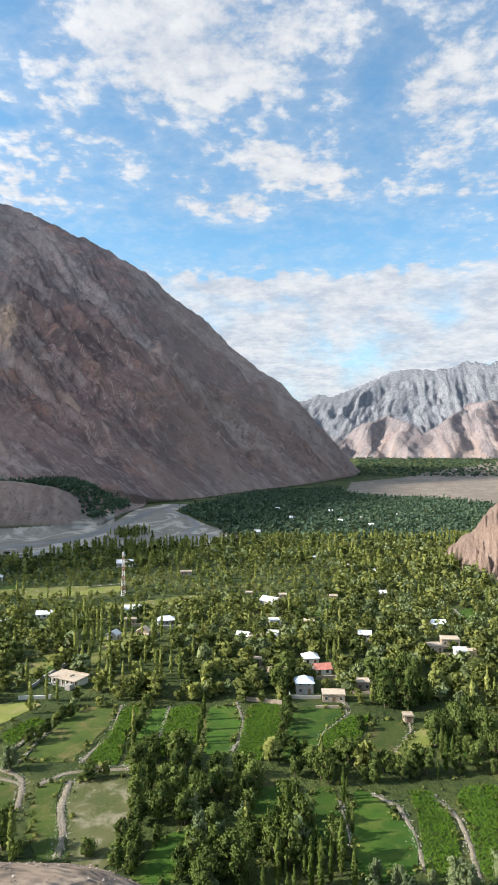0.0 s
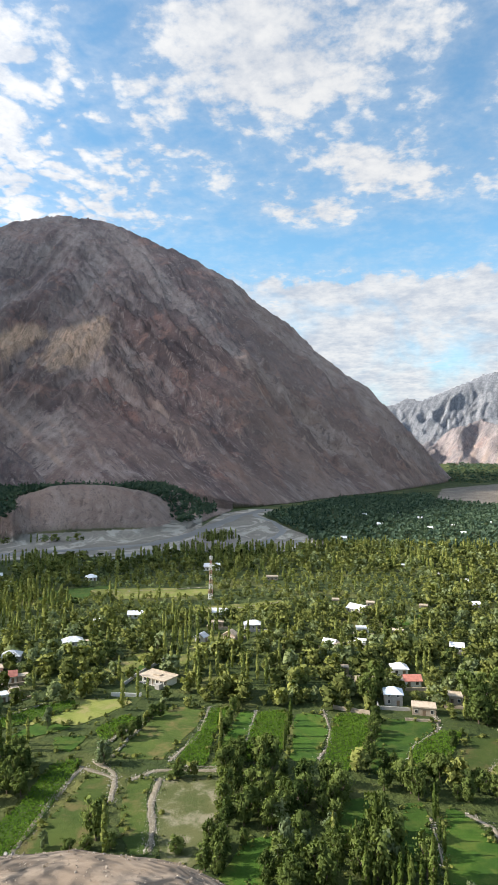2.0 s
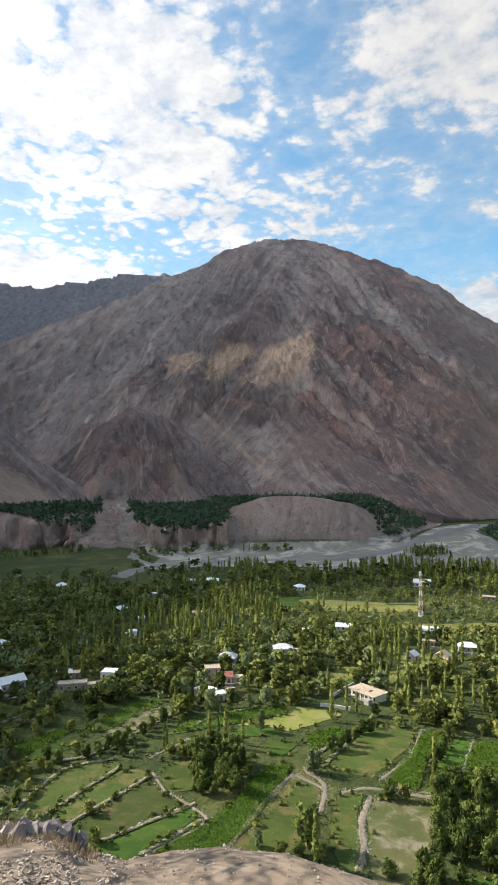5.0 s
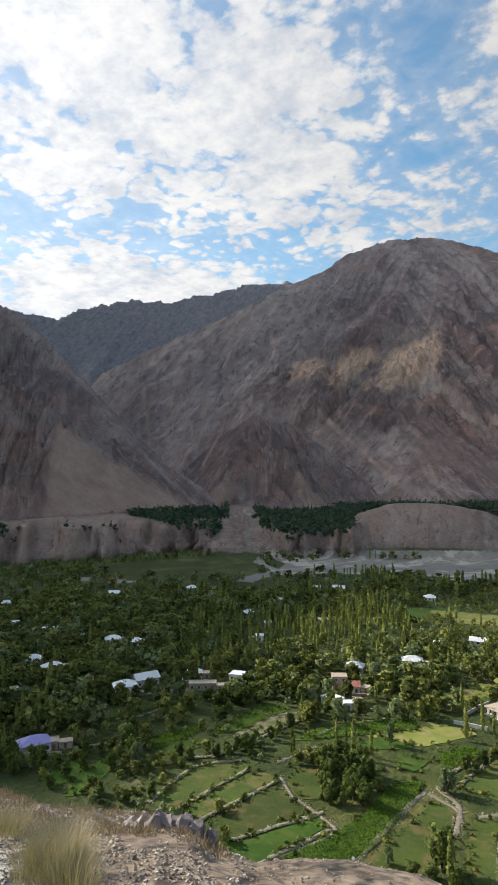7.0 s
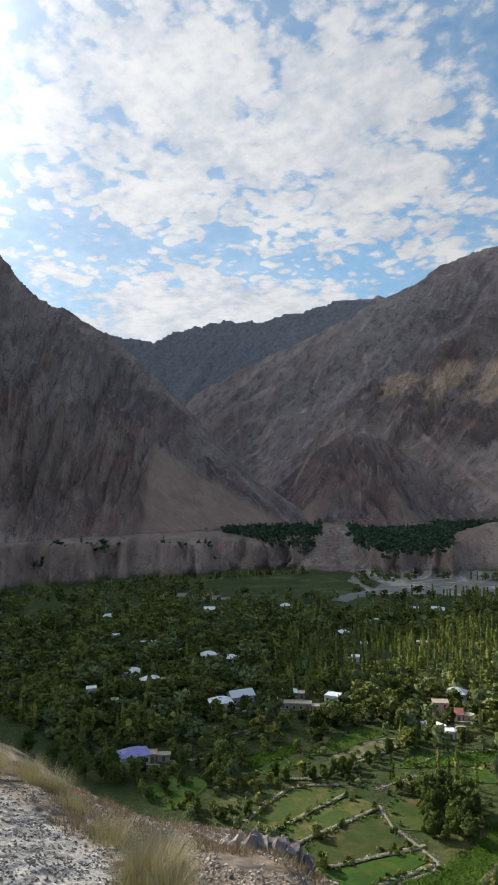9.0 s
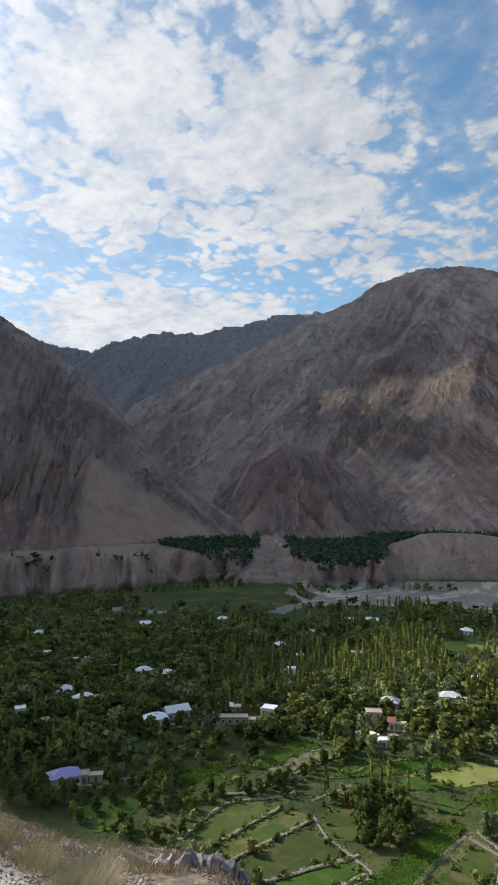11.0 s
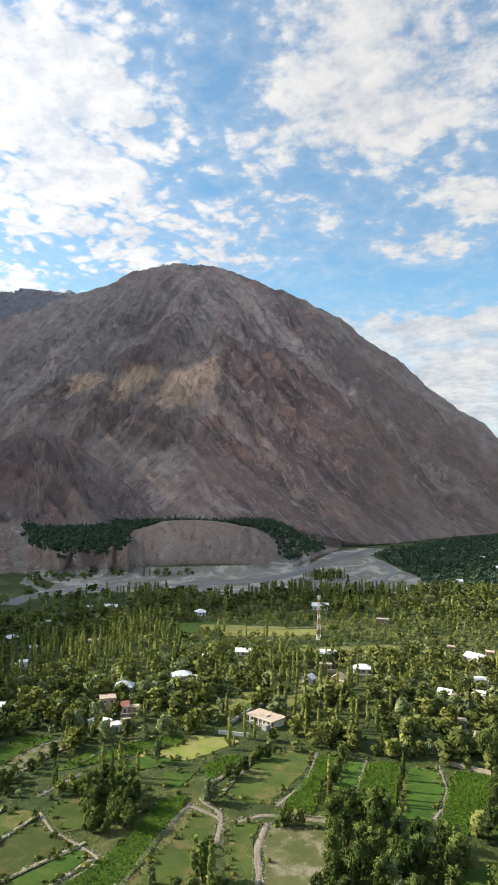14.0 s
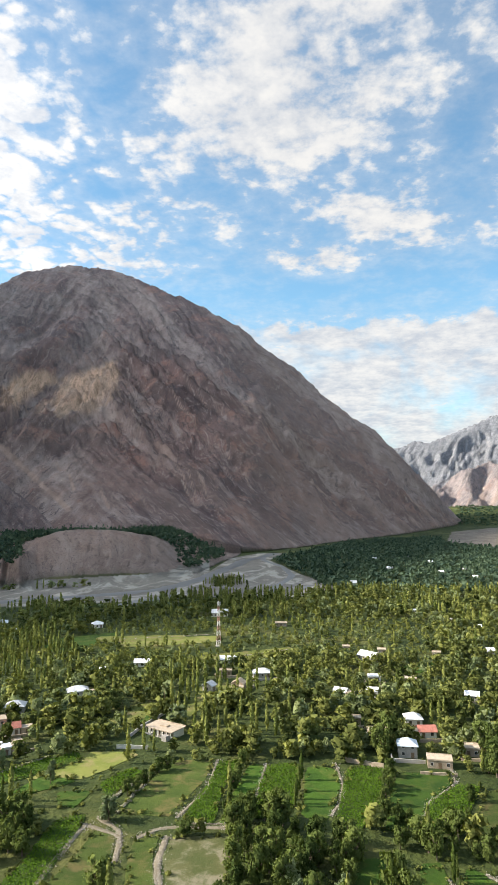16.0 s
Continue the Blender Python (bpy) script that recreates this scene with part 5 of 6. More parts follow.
def woods():
    """Everything beyond the single trees: one mass for each kind of tree."""
    rng = np.random.default_rng(5)
    near, spots = [], []
    # groves and rows near the fields
    for kinds, gap, lo, hi, pts in GROVES:
        p = np.array(pts, float)
        q = jitter_grid(*p.min(0), *p.max(0), gap, rng)
        q = q[inside(q[:, 0], q[:, 1], pts)]
        for x, y in q:
            k = kinds[0] if rng.random() < 0.72 else kinds[-1]
            h = lo * 0.62 + (hi - lo * 0.62) * rng.random() ** 0.8
            near.append((x, y, k, h, h * (0.62 + 0.25 * rng.random())))
    near += [list(t) for t in LONE_TREES]
    free = clear_of_houses(np.array([t[0] for t in near], float), np.array([t[1] for t in near], float), 2.2)
    near = [t for t, ok in zip(near, free) if ok]
    # the wooded village
    p = jitter_grid(-640, 130, 330, 720, 5.7, rng)
    x, y = p.T
    az, r = np.degrees(np.arctan2(-x, y)), np.hypot(x, y)
    thick = fbm(x / 45, y / 45, 3, seed=31)
    dens = np.where(r > 253, 0.84, 0.06)
    dens = np.where((az > 12) & (r <= 300), 0.26 + 0.4 * step(235, 290, r), dens)
    dens = np.where((az > 44) & (r > 190) | (az > 38) & (r > 310), 1.0, dens)
    dens = np.where((az > 27) & (r > 540), 0.25, dens)
    orchard = (r > 412) & (r < 548) & (az > -7) & (az < 23)
    dens = np.where(orchard, 0.85, dens)
    dens = dens + 0.45 * np.minimum(thick, 0)
    ok = (rng.random(len(x)) < dens) & (az > -27) & (az < 73) & ~in_fields(x, y) & far_from_tracks(x, y, 1.5) & clear_of_houses(x, y, 2.6)
    ok &= ~inside(x, y, RIVERBED) & ~inside(x, y, DRY_CHANNEL) & ~inside(x, y, MEADOW) & (height_at(x, y) < 0.4)
    ok &= np.hypot(x + 87, y - 439) > 5
    for a, b in p[ok]:
        f = fbm(np.array([a / 70]), np.array([b / 70]), 2, seed=33)[0]
        k = "p" if rng.random() < 0.04 + 1.5 * max(f - 0.1, 0) else ("w" if rng.random() < 0.25 else "b")
        away, turn = math.hypot(a, b), math.degrees(math.atan2(-a, b))
        low = 412 < away < 548 and -7 < turn < 23
        if 360 < away < 460 and 23 < turn < 42 and rng.random() < 0.22:
            k = "p"
        if turn > 43 and k == "p" and rng.random() < 0.75:
            k = "b"
        if low and k == "p" and rng.random() < 0.8:
            k = "b"
        inner = low or away < 262 and a < -40
        h = (9 + 5 * rng.random()) if k == "p" else (2.6 + 3.0 * rng.random()) if inner else 4.2 + 6.6 * rng.random() ** 1.5
        spots.append((a, b, k, h, h * (0.85 + 0.4 * rng.random()) * (1.2 if a < -230 else 1.0)))
    # poplars along the near bank of the river and on its island
    bank = smooth_outline([(-235, 520), (-190, 575), (-150, 636), (-60, 650), (0, 690), (70, 690), (170, 680)], False, 30)
    for a, b in bank + rng.normal(0, 5, bank.shape):
        spots.append((a, b, "p", 9 + 5 * rng.random(), 4))
    for _ in range(60):
        u, v = rng.normal(0, 1, 2)
        spots.append((-140 + 11 * u, 752 + 17 * v, "p" if rng.random() < 0.6 else "b", 8 + 4 * rng.random(), 6))
    for a, b in smooth_outline([(-520, 610), (-545, 560), (-560, 500), (-590, 430), (-600, 360)], False, 22) + rng.normal(0, 3, (89, 2)):
        spots.append((a, b, "p" if rng.random() < 0.4 else "b", 6 + 5 * rng.random(), 5))
    # the forest on the plain and on the river terrace
    q = jitter_grid(-140, 690, 460, 1700, 7.6, rng)
    q = q[inside(q[:, 0], q[:, 1], FOREST)]
    az = np.degrees(np.arctan2(-q[:, 0], q[:, 1]))
    t = jitter_grid(-980, 640, -170, 1330, 6.6, rng)
    ta, tr = np.degrees(np.arctan2(-t[:, 0], t[:, 1])), np.hypot(*t.T)
    rf, ft = cliff_foot(ta), np.where(ta > 39.5, left_range(ta)[1], main_peak(ta)[1])
    gap = fbm(t[:, 0] / 90, t[:, 1] / 90, 3, seed=35) > -0.5
    open_ = (ta > 14.9) & (ta < 28) & (tr < rf + 0.5 * (ft - rf))
    t = t[(ta > 10.6) & ((ta > 15) | (rng.random(len(t)) < 0.65)) & (ta < 48.3) & (tr > rf + 8) & (tr < ft + 14) & ~open_ & (np.abs(ta - 38.2) > 1.2 + 0.5 * (tr < 1000)) & gap]
    _, _, tz, on_rock, *_ = land(np.degrees(np.arctan2(-t[:, 0], t[:, 1])), np.hypot(*t.T))
    ok = (on_rock < 0.7) & (tz > 4) & (tz > 0.8 * cliff_top(np.degrees(np.arctan2(-t[:, 0], t[:, 1]))))
    t, tz = t[ok], tz[ok]
    f = jitter_grid(380, 2450, 1350, 3250, 21, rng)
    fa, fr = np.degrees(np.arctan2(-f[:, 0], f[:, 1])), np.hypot(*f.T)
    f = f[(fr > 2560) & (fr < 3230) & (fa > -25) & (fa < -9.6)]
    fz = height_at(f[:, 0], f[:, 1])
    ea = np.concatenate([rng.uniform(48.5, 53.5, 16), rng.uniform(57, 66, 24)])
    er = cliff_foot(ea) + 72 + 14 * rng.random(40)
    ledge = np.stack([-np.sin(np.radians(ea)) * er, np.cos(np.radians(ea)) * er], -1)
    gaps = fbm(q[:, 0] / 70, q[:, 1] / 70, 3, seed=37)
    q = q[(rng.random(len(q)) < 0.86 + 0.9 * np.minimum(gaps + 0.12, 0)) & clear_of_houses(q[:, 0], q[:, 1], 5.0)]
    far_ = [(a, b, c) for (a, b), c in zip(f, fz)] + [(a, b, 0.0) for a, b in q] + [(a, b, c) for (a, b), c in zip(t, tz)] + [(a, b, c - 4.0) for (a, b), c in zip(ledge, height_at(*ledge.T))]
    # weeds and low bushes along walls, ditches and field edges
    edges = [np.array(q, float) for _, q in TRACKS] + [np.array(q, float) for q in WALLS] + [np.array(list(q) + [q[0]], float) for _, q in FIELDS]
    low = []
    for e in edges:
        for a, b in zip(e[:-1], e[1:]):
            m = int(np.hypot(*(b - a)) * 0.55)
            if m and np.hypot(*a) < 330:
                low += list(a + (b - a) * rng.random((m, 1)) + rng.normal(0, 0.8, (m, 2)))
    low = np.array(low)
    g = jitter_grid(-260, 135, 130, 300, 4.2, rng)
    g = g[(rng.random(len(g)) < 0.4) & ~in_fields(*g.T) & far_from_tracks(*g.T, 0.5) & (height_at(*g.T) < 0.3) & clear_of_houses(*g.T, 0.8)]
    low = np.concatenate([low[far_from_tracks(*low.T, 0.1) & clear_of_houses(*low.T, 0.6)], g])
    lib = [unit_leaves("b", 18, 990 + v, 0.18) for v in range(6)]
    bv, bn, bt = [], [], []
    for x, y in low:
        u, nu = lib[int(rng.integers(0, 6))]
        h = 0.5 + 1.6 * rng.random() ** 2.2
        w = h * (1.0 + 0.7 * rng.random())
        bv.append((u * (w, w, h) + (x, y, -0.1 * h)).reshape(-1, 3))
        bn.append(nu)
        bt.append(np.full(u.size // 3, rng.random()))
    bv = np.concatenate(bv)
    me = grid_mesh("shrubs", bv, np.arange(len(bv)).reshape(-1, 4), LEAF_MASS["b"], True)
    me.normals_split_custom_set_from_vertices(np.concatenate(bn).tolist())
    set_float(me, "tint", np.concatenate(bt))
    tagged(new("shrubs", me), "low green weeds and bushes along field edges", "shrubs", kind="stuff")
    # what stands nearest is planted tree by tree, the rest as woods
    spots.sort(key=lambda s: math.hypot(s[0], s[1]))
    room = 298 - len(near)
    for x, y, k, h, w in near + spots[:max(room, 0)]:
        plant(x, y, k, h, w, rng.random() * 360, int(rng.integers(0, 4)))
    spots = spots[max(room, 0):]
    for kind in "bwp":
        verts, tints, norms = [], [], []
        for lod, (n, size) in enumerate(((220, 0.058), (115, 0.08), (52, 0.11))):
            if kind == "p":
                size *= 0.55
            lib = [unit_leaves(kind, n, 900 + 10 * lod + v, size) for v in range(6)]
            for x, y, k, h, w in spots:
                d = math.hypot(x, y)
                if k != kind or (0 if d < 340 else 1 if d < 470 else 2) != lod:
                    continue
                a = rng.random() * 6.283
                c, s = math.cos(a), math.sin(a)
                u, nu = lib[int(rng.integers(0, 6))]
                norms.append(np.stack([nu[:, 0] * c - nu[:, 1] * s, nu[:, 0] * s + nu[:, 1] * c, nu[:, 2]], -1))
                wide = w if k != "p" else h * 1.2
                verts.append(np.stack([(u[..., 0] * c - u[..., 1] * s) * wide + x, (u[..., 0] * s + u[..., 1] * c) * wide + y, u[..., 2] * h], -1).reshape(-1, 3))
                tints.append(np.full(4 * n, rng.random() if h > 4.4 else 0.5 + 0.5 * rng.random()))
        v = np.concatenate(verts)
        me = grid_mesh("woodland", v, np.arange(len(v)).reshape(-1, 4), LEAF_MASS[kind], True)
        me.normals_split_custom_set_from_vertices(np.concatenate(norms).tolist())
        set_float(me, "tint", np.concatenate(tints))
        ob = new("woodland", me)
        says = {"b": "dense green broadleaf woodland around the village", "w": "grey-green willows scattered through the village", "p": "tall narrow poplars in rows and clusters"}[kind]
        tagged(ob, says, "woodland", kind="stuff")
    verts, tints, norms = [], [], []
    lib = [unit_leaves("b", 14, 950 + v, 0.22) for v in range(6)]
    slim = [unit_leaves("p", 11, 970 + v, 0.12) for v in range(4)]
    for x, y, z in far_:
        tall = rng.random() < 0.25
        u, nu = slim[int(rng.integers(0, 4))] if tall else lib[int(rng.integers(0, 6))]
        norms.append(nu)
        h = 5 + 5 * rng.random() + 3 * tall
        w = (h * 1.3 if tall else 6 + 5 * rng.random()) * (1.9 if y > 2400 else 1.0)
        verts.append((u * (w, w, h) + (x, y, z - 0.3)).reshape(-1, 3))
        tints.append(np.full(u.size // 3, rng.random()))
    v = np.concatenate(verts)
    # its leaf colour carries the shade
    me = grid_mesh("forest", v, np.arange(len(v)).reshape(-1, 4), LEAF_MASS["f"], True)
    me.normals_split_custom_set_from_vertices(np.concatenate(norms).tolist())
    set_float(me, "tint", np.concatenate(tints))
    tagged(new("forest", me), "forest on the river plain and terrace, shade in its dark colour", "forest", kind="stuff")


# ---- stone and water on the ground ----
def pebble_mesh(name, pos, size, rng, mat, flat=0.65):
    """Many rough stones joined: distorted, leaning blocks."""
    base = np.array([(x, y, z) for z in (-1, 1) for x, y in ((-1, -1), (1, -1), (1, 1), (-1, 1))], float) * 0.75
    quad = np.array([(3, 2, 1, 0), (4, 5, 6, 7), (0, 1, 5, 4), (1, 2, 6, 5), (2, 3, 7, 6), (3, 0, 4, 7)])
    n = len(pos)
    v = base[None] * (0.45 + 0.75 * rng.random((n, 8, 3))) * np.asarray(size).reshape(-1, 1, 1) * (1, 1, flat)
    v[:, 4:, :2] *= (0.45 + 0.5 * rng.random((n, 1, 2)))
    v = v * (0.7 + 0.6 * rng.random((n, 1, 3)))
    lean = 0.45 * rng.normal(size=(n, 1))
    v[..., 2] += v[..., 0] * lean
    a = rng.random(n) * 6.283
    c, s = np.cos(a)[:, None], np.sin(a)[:, None]
    v = np.stack([v[..., 0] * c - v[..., 1] * s, v[..., 0] * s + v[..., 1] * c, v[..., 2]], -1) + pos[:, None]
    f = quad[None] + 8 * np.arange(n)[:, None, None]
    return grid_mesh(name, v.reshape(-1, 3), f.reshape(-1, 4), mat, False)


def stone_material(name, lo, hi):
    def build(g, b):
        c = g.coords()
        isl = g.nodes.new("ShaderNodeNewGeometry").outputs["Random Per Island"]
        f = g.math("ADD", g.math("MULTIPLY", isl, 0.6), g.math("MULTIPLY", g.noise(c, 14.0, 5.0), 0.5))
        g.put(b.inputs["Base Color"], g.mix(g.ramp(f, 0.2, 0.85), lo, hi))
        bump(g, b, g.noise(c, 22.0, 5.0, 0.65), 0.5, 0.02)
    return material(name, build, 0.9)


M_STONES = stone_material("field_stones", (0.2, 0.18, 0.15), (0.52, 0.48, 0.42))
M_PATH = plain("trodden_earth", (0.21, 0.18, 0.13), 0.3, 0.9, 0.95, 0.05)
M_WALLTOP = plain("mossy_wall", (0.2, 0.19, 0.11), 0.45, 1.2, 0.95, 0.08)
M_WATER = plain("silty_water", (0.2, 0.195, 0.18), 0.12, 0.05, 0.5, 0.0)


def ribbon(name, pts, width, z, mat, rng, wob=0.35, n=9):
    line = smooth_outline(pts, False, n)
    t = np.gradient(line, axis=0)
    t /= np.linalg.norm(t, axis=1, keepdims=True)
    side = np.stack([-t[:, 1], t[:, 0]], -1)
    wl, wr = (width / 2 * (1 + wob * rng.normal(0, 0.6, len(line))) for _ in range(2))
    bm = bmesh.new()
    rows = []
    for p, s, a, b in zip(line, side, np.clip(wl, width * 0.2, width), np.clip(wr, width * 0.2, width)):
        rows.append([bm.verts.new((*(p + s * k), zz)) for k, zz in ((a, z - 0.25), (a * 0.8, z), (0, z + 0.02), (-b * 0.8, z), (-b, z - 0.25))])
    for q, w in zip(rows[:-1], rows[1:]):
        for k in range(4):
            bm.faces.new((q[k], q[k + 1], w[k + 1], w[k]))
    bmesh.ops.recalc_face_normals(bm, faces=bm.faces)
    for f in bm.faces:
        f.smooth = True
    return part(name, bm, mat), line, side


def stone_ways():
    rng = np.random.default_rng(11)
    for width, pts in TRACKS:
        ob, line, side = ribbon("footpath", pts, width * 0.5, 0.16, M_PATH, rng)
        tagged(ob, "pale stony footpath and dry ditch between fields", "path", kind="structure")
        length = np.linalg.norm(np.diff(line, axis=0), axis=1).sum()
        n = int(length * 9)
        i = rng.integers(0, len(line), n)
        off = rng.normal(0, 0.3 * width, (n, 1))
        xy = line[i] + side[i] * off + rng.normal(0, 0.5, (n, 2))
        me = pebble_mesh("path_stones", np.column_stack([xy, np.full(n, 0.16)]), 0.08 + 0.18 * rng.random(n) ** 2, rng, M_STONES)
        st = new("path_stones", me)
        st.parent = ob
        tagged(st, "loose pale field stones", kind="stuff")
    for pts in WALLS:
        ob, line, side = ribbon("field_wall", pts, 1.5, 0.5, M_WALLTOP, rng, 0.5, 14)
        tagged(ob, "low dry-stone field wall overgrown with grass", "wall", "walls between the fields")
        n = len(line) * 9
        i = rng.integers(0, len(line) - 1, n)
        xy = line[i] + (line[i + 1] - line[i]) * rng.random((n, 1)) + side[i] * rng.normal(0, 0.45, (n, 1))
        me = pebble_mesh("wall_stones", np.column_stack([xy, 0.25 + 0.3 * rng.random(n)]), 0.16 + 0.2 * rng.random(n), rng, M_STONES)
        st = new("wall_stones", me)
        st.parent = ob
        tagged(st, "rough grey wall stones", kind="stuff")
    for width, pts in ((20, [(-371, 474), (-380, 515), (-378, 553), (-353, 591), (-309, 625), (-246, 668), (-206, 706), (-187, 782), (-172, 920), (-163, 1060), (-145, 1121), (-130, 1200)]),
                       (22, [(-222, 533), (-222, 556), (-217, 587), (-195, 629), (-168, 658)]), (9, [(-115, 645), (-85, 679), (-76, 772), (-70, 860), (-96, 972), (-134, 1064), (-145, 1150)]),
                       (7, [(-76, 660), (-56, 691), (-41, 756)]), (3.5, [(-470, 640), (-440, 592), (-385, 552)])):
        ob, _, _ = ribbon("river", pts, width, 0.3, M_WATER, rng, 0.3, 6)
        tagged(ob, "braided silty grey river channel on gravel", "water", kind="structure")


# ---- houses ----
M_MUD = plain("mud_plaster", (0.42, 0.34, 0.255), 0.22, 0.8, 0.95, 0.03)
M_WHITE = plain("whitewash", (0.72, 0.69, 0.63), 0.1, 0.7, 0.85, 0.01)
M_CONC = plain("grey_render", (0.4, 0.38, 0.35), 0.18, 0.6, 0.9, 0.02)
M_TIN = {"white": plain("white_sheet_roof", (0.78, 0.79, 0.8), 0.06, 0.5, 0.42, 0.0), "blue": plain("pale_blue_sheet_roof", (0.62, 0.7, 0.78), 0.07, 0.5, 0.42),
         "red": plain("faded_red_roof", (0.5, 0.2, 0.15), 0.2, 0.6, 0.6), "grey": plain("grey_sheet_roof", (0.45, 0.47, 0.5), 0.1, 0.5, 0.45),
         "lilac": plain("violet_sheet_roof", (0.36, 0.33, 0.62), 0.08, 0.5, 0.45), "mud": plain("mud_roof", (0.46, 0.38, 0.29), 0.18, 0.7, 0.95, 0.04)}
M_DARK = plain("dark_pane", (0.035, 0.04, 0.045), 0.2, 2.0, 0.15)
M_WOOD = plain("weathered_wood", (0.2, 0.14, 0.09), 0.3, 5.0, 0.8, 0.01)
ROOF_SAYS = {"white": "white sheet-metal roof", "blue": "pale blue sheet-metal roof", "red": "faded red roof", "grey": "grey sheet-metal roof", "lilac": "violet sheet-metal roof", "mud": "flat mud roof"}


def ring(u0, u1, z0, z1, y0, y1, t):
    """A rectangular frame in one piece, in a wall that faces along y."""
    bm = bmesh.new()
    loops = [[bm.verts.new((u, y, z)) for u, z in ((u0 + k, z0 + k), (u1 - k, z0 + k), (u1 - k, z1 - k), (u0 + k, z1 - k))] for y in (y0, y1) for k in (0, t)]
    for a, b in ((0, 1), (1, 3), (3, 2), (2, 0)):
        for i in range(4):
            j = (i + 1) % 4
            bm.faces.new((loops[a][i], loops[a][j], loops[b][j], loops[b][i]))
    bmesh.ops.recalc_face_normals(bm, faces=bm.faces)
    return bm


def slab_roof(bm, w, d, h, edge):
    box(bm, -w / 2 - edge, -d / 2 - edge, h, w / 2 + edge, d / 2 + edge, h + 0.28)


def house(x, y, w, d, h, rot, kind, rng):
    shape, tone = kind.split("_")
    tin = tone if shape != "flat" else ("mud" if tone == "mud" else "white")
    walls = M_MUD if tone == "mud" else (M_WHITE if rng.random() < 0.5 else M_CONC if tone != "red" else M_WHITE)
    says = {"flat": "flat-roofed %s village house among trees" % ("mud-brown" if tone == "mud" else "whitewashed"), "hip": "village house under a hipped %s" % ROOF_SAYS[tin], "gable": "village house with a gabled %s" % ROOF_SAYS[tin]}[shape]
    root = empty("house", pose(x, y, 0, 0, 0, rot), says, "house", "village houses")
    bm = boxes((-w / 2, -d / 2, -0.3, w / 2, d / 2, h))
    if shape == "gable":
        rise = 0.2 * d + 0.5
        for s in (-1, 1):
            v = [bm.verts.new(p) for p in ((s * w / 2, -d / 2, h), (s * w / 2, d / 2, h), (s * w / 2, 0, h + rise), (s * (w / 2 - 0.25), -d / 2, h), (s * (w / 2 - 0.25), d / 2, h), (s * (w / 2 - 0.25), 0, h + rise))]
            for f in ((0, 1, 2), (5, 4, 3), (0, 2, 5, 3), (1, 4, 5, 2)):
                bm.faces.new([v[i] for i in f])
    bmesh.ops.recalc_face_normals(bm, faces=bm.faces)
    part("wall", bm, walls, root)
    bm = bmesh.new()
    e = 0.55
    if shape == "flat":
        slab_roof(bm, w, d, h, 0.25)
        for a in ((-w / 2 - 0.2, -d / 2 - 0.2, h + 0.28, w / 2 + 0.2, -d / 2 + 0.05, h + 0.5), (-w / 2 - 0.2, d / 2 - 0.05, h + 0.28, w / 2 + 0.2, d / 2 + 0.2, h + 0.5)):
            box(bm, *a)
    else:
        rise = 0.2 * d + 0.5
        ridge = w / 2 + e if shape == "gable" else max(w / 2 - d / 2, 0.3)
        eave = [(-w / 2 - e, -d / 2 - e), (w / 2 + e, -d / 2 - e), (w / 2 + e, d / 2 + e), (-w / 2 - e, d / 2 + e)]
        sets = []
        for lift in (0.02, 0.14):
            drop = -e * rise / (d / 2)
            sets.append([bm.verts.new((a, b, h + lift + drop)) for a, b in eave] + [bm.verts.new((-ridge, 0, h + lift + rise)), bm.verts.new((ridge, 0, h + lift + rise))])
        for f in ((0, 1, 5, 4), (2, 3, 4, 5), (1, 2, 5), (3, 0, 4)):
            if shape == "gable" and len(f) == 3:
                continue
            bm.faces.new([sets[1][i] for i in f])
            bm.faces.new([sets[0][i] for i in f[::-1]])
        for a, b in (((0, 1), (1, 2), (2, 3), (3, 0)) if shape == "hip" else ((0, 1), (1, 5), (5, 2), (2, 3), (3, 4), (4, 0))):
            bm.faces.new((sets[0][a], sets[0][b], sets[1][b], sets[1][a]))
    roof = part("roof", bm, M_TIN[tin], root, ROOF_SAYS[tin])
    if shape != "flat":
        # standing seams of the sheet metal
        bm = bmesh.new()
        rise = 0.2 * d + 0.5
        for k in range(int(w / 0.9)):
            u = -w / 2 + 0.45 + 0.9 * k
            top = 1.0 if shape == "gable" else min(1.0, (w / 2 + e - abs(u)) / (d / 2 + e))
            for s in (-1, 1):
                y0, y1 = s * (d / 2 + e), s * (d / 2 + e) * (1 - top)
                z0, z1 = h + 0.15 - e * rise / (d / 2), h + 0.15 + rise - abs(y1) / (d / 2) * rise
                v = [bm.verts.new((u + dx, yy, zz + dz)) for yy, zz in ((y0, z0), (y1, z1)) for dx, dz in ((-0.04, -0.02), (0, 0.07), (0.04, -0.02))]
                bm.faces.new((v[0], v[1], v[4], v[3]))
                bm.faces.new((v[1], v[2], v[5], v[4]))
        part("roof_seams", bm, M_TIN[tin], roof)
    storeys = 2 if h > 4.5 else 1
    n = max(1, int(w / 2.6))
    door_at = int(rng.integers(0, n))
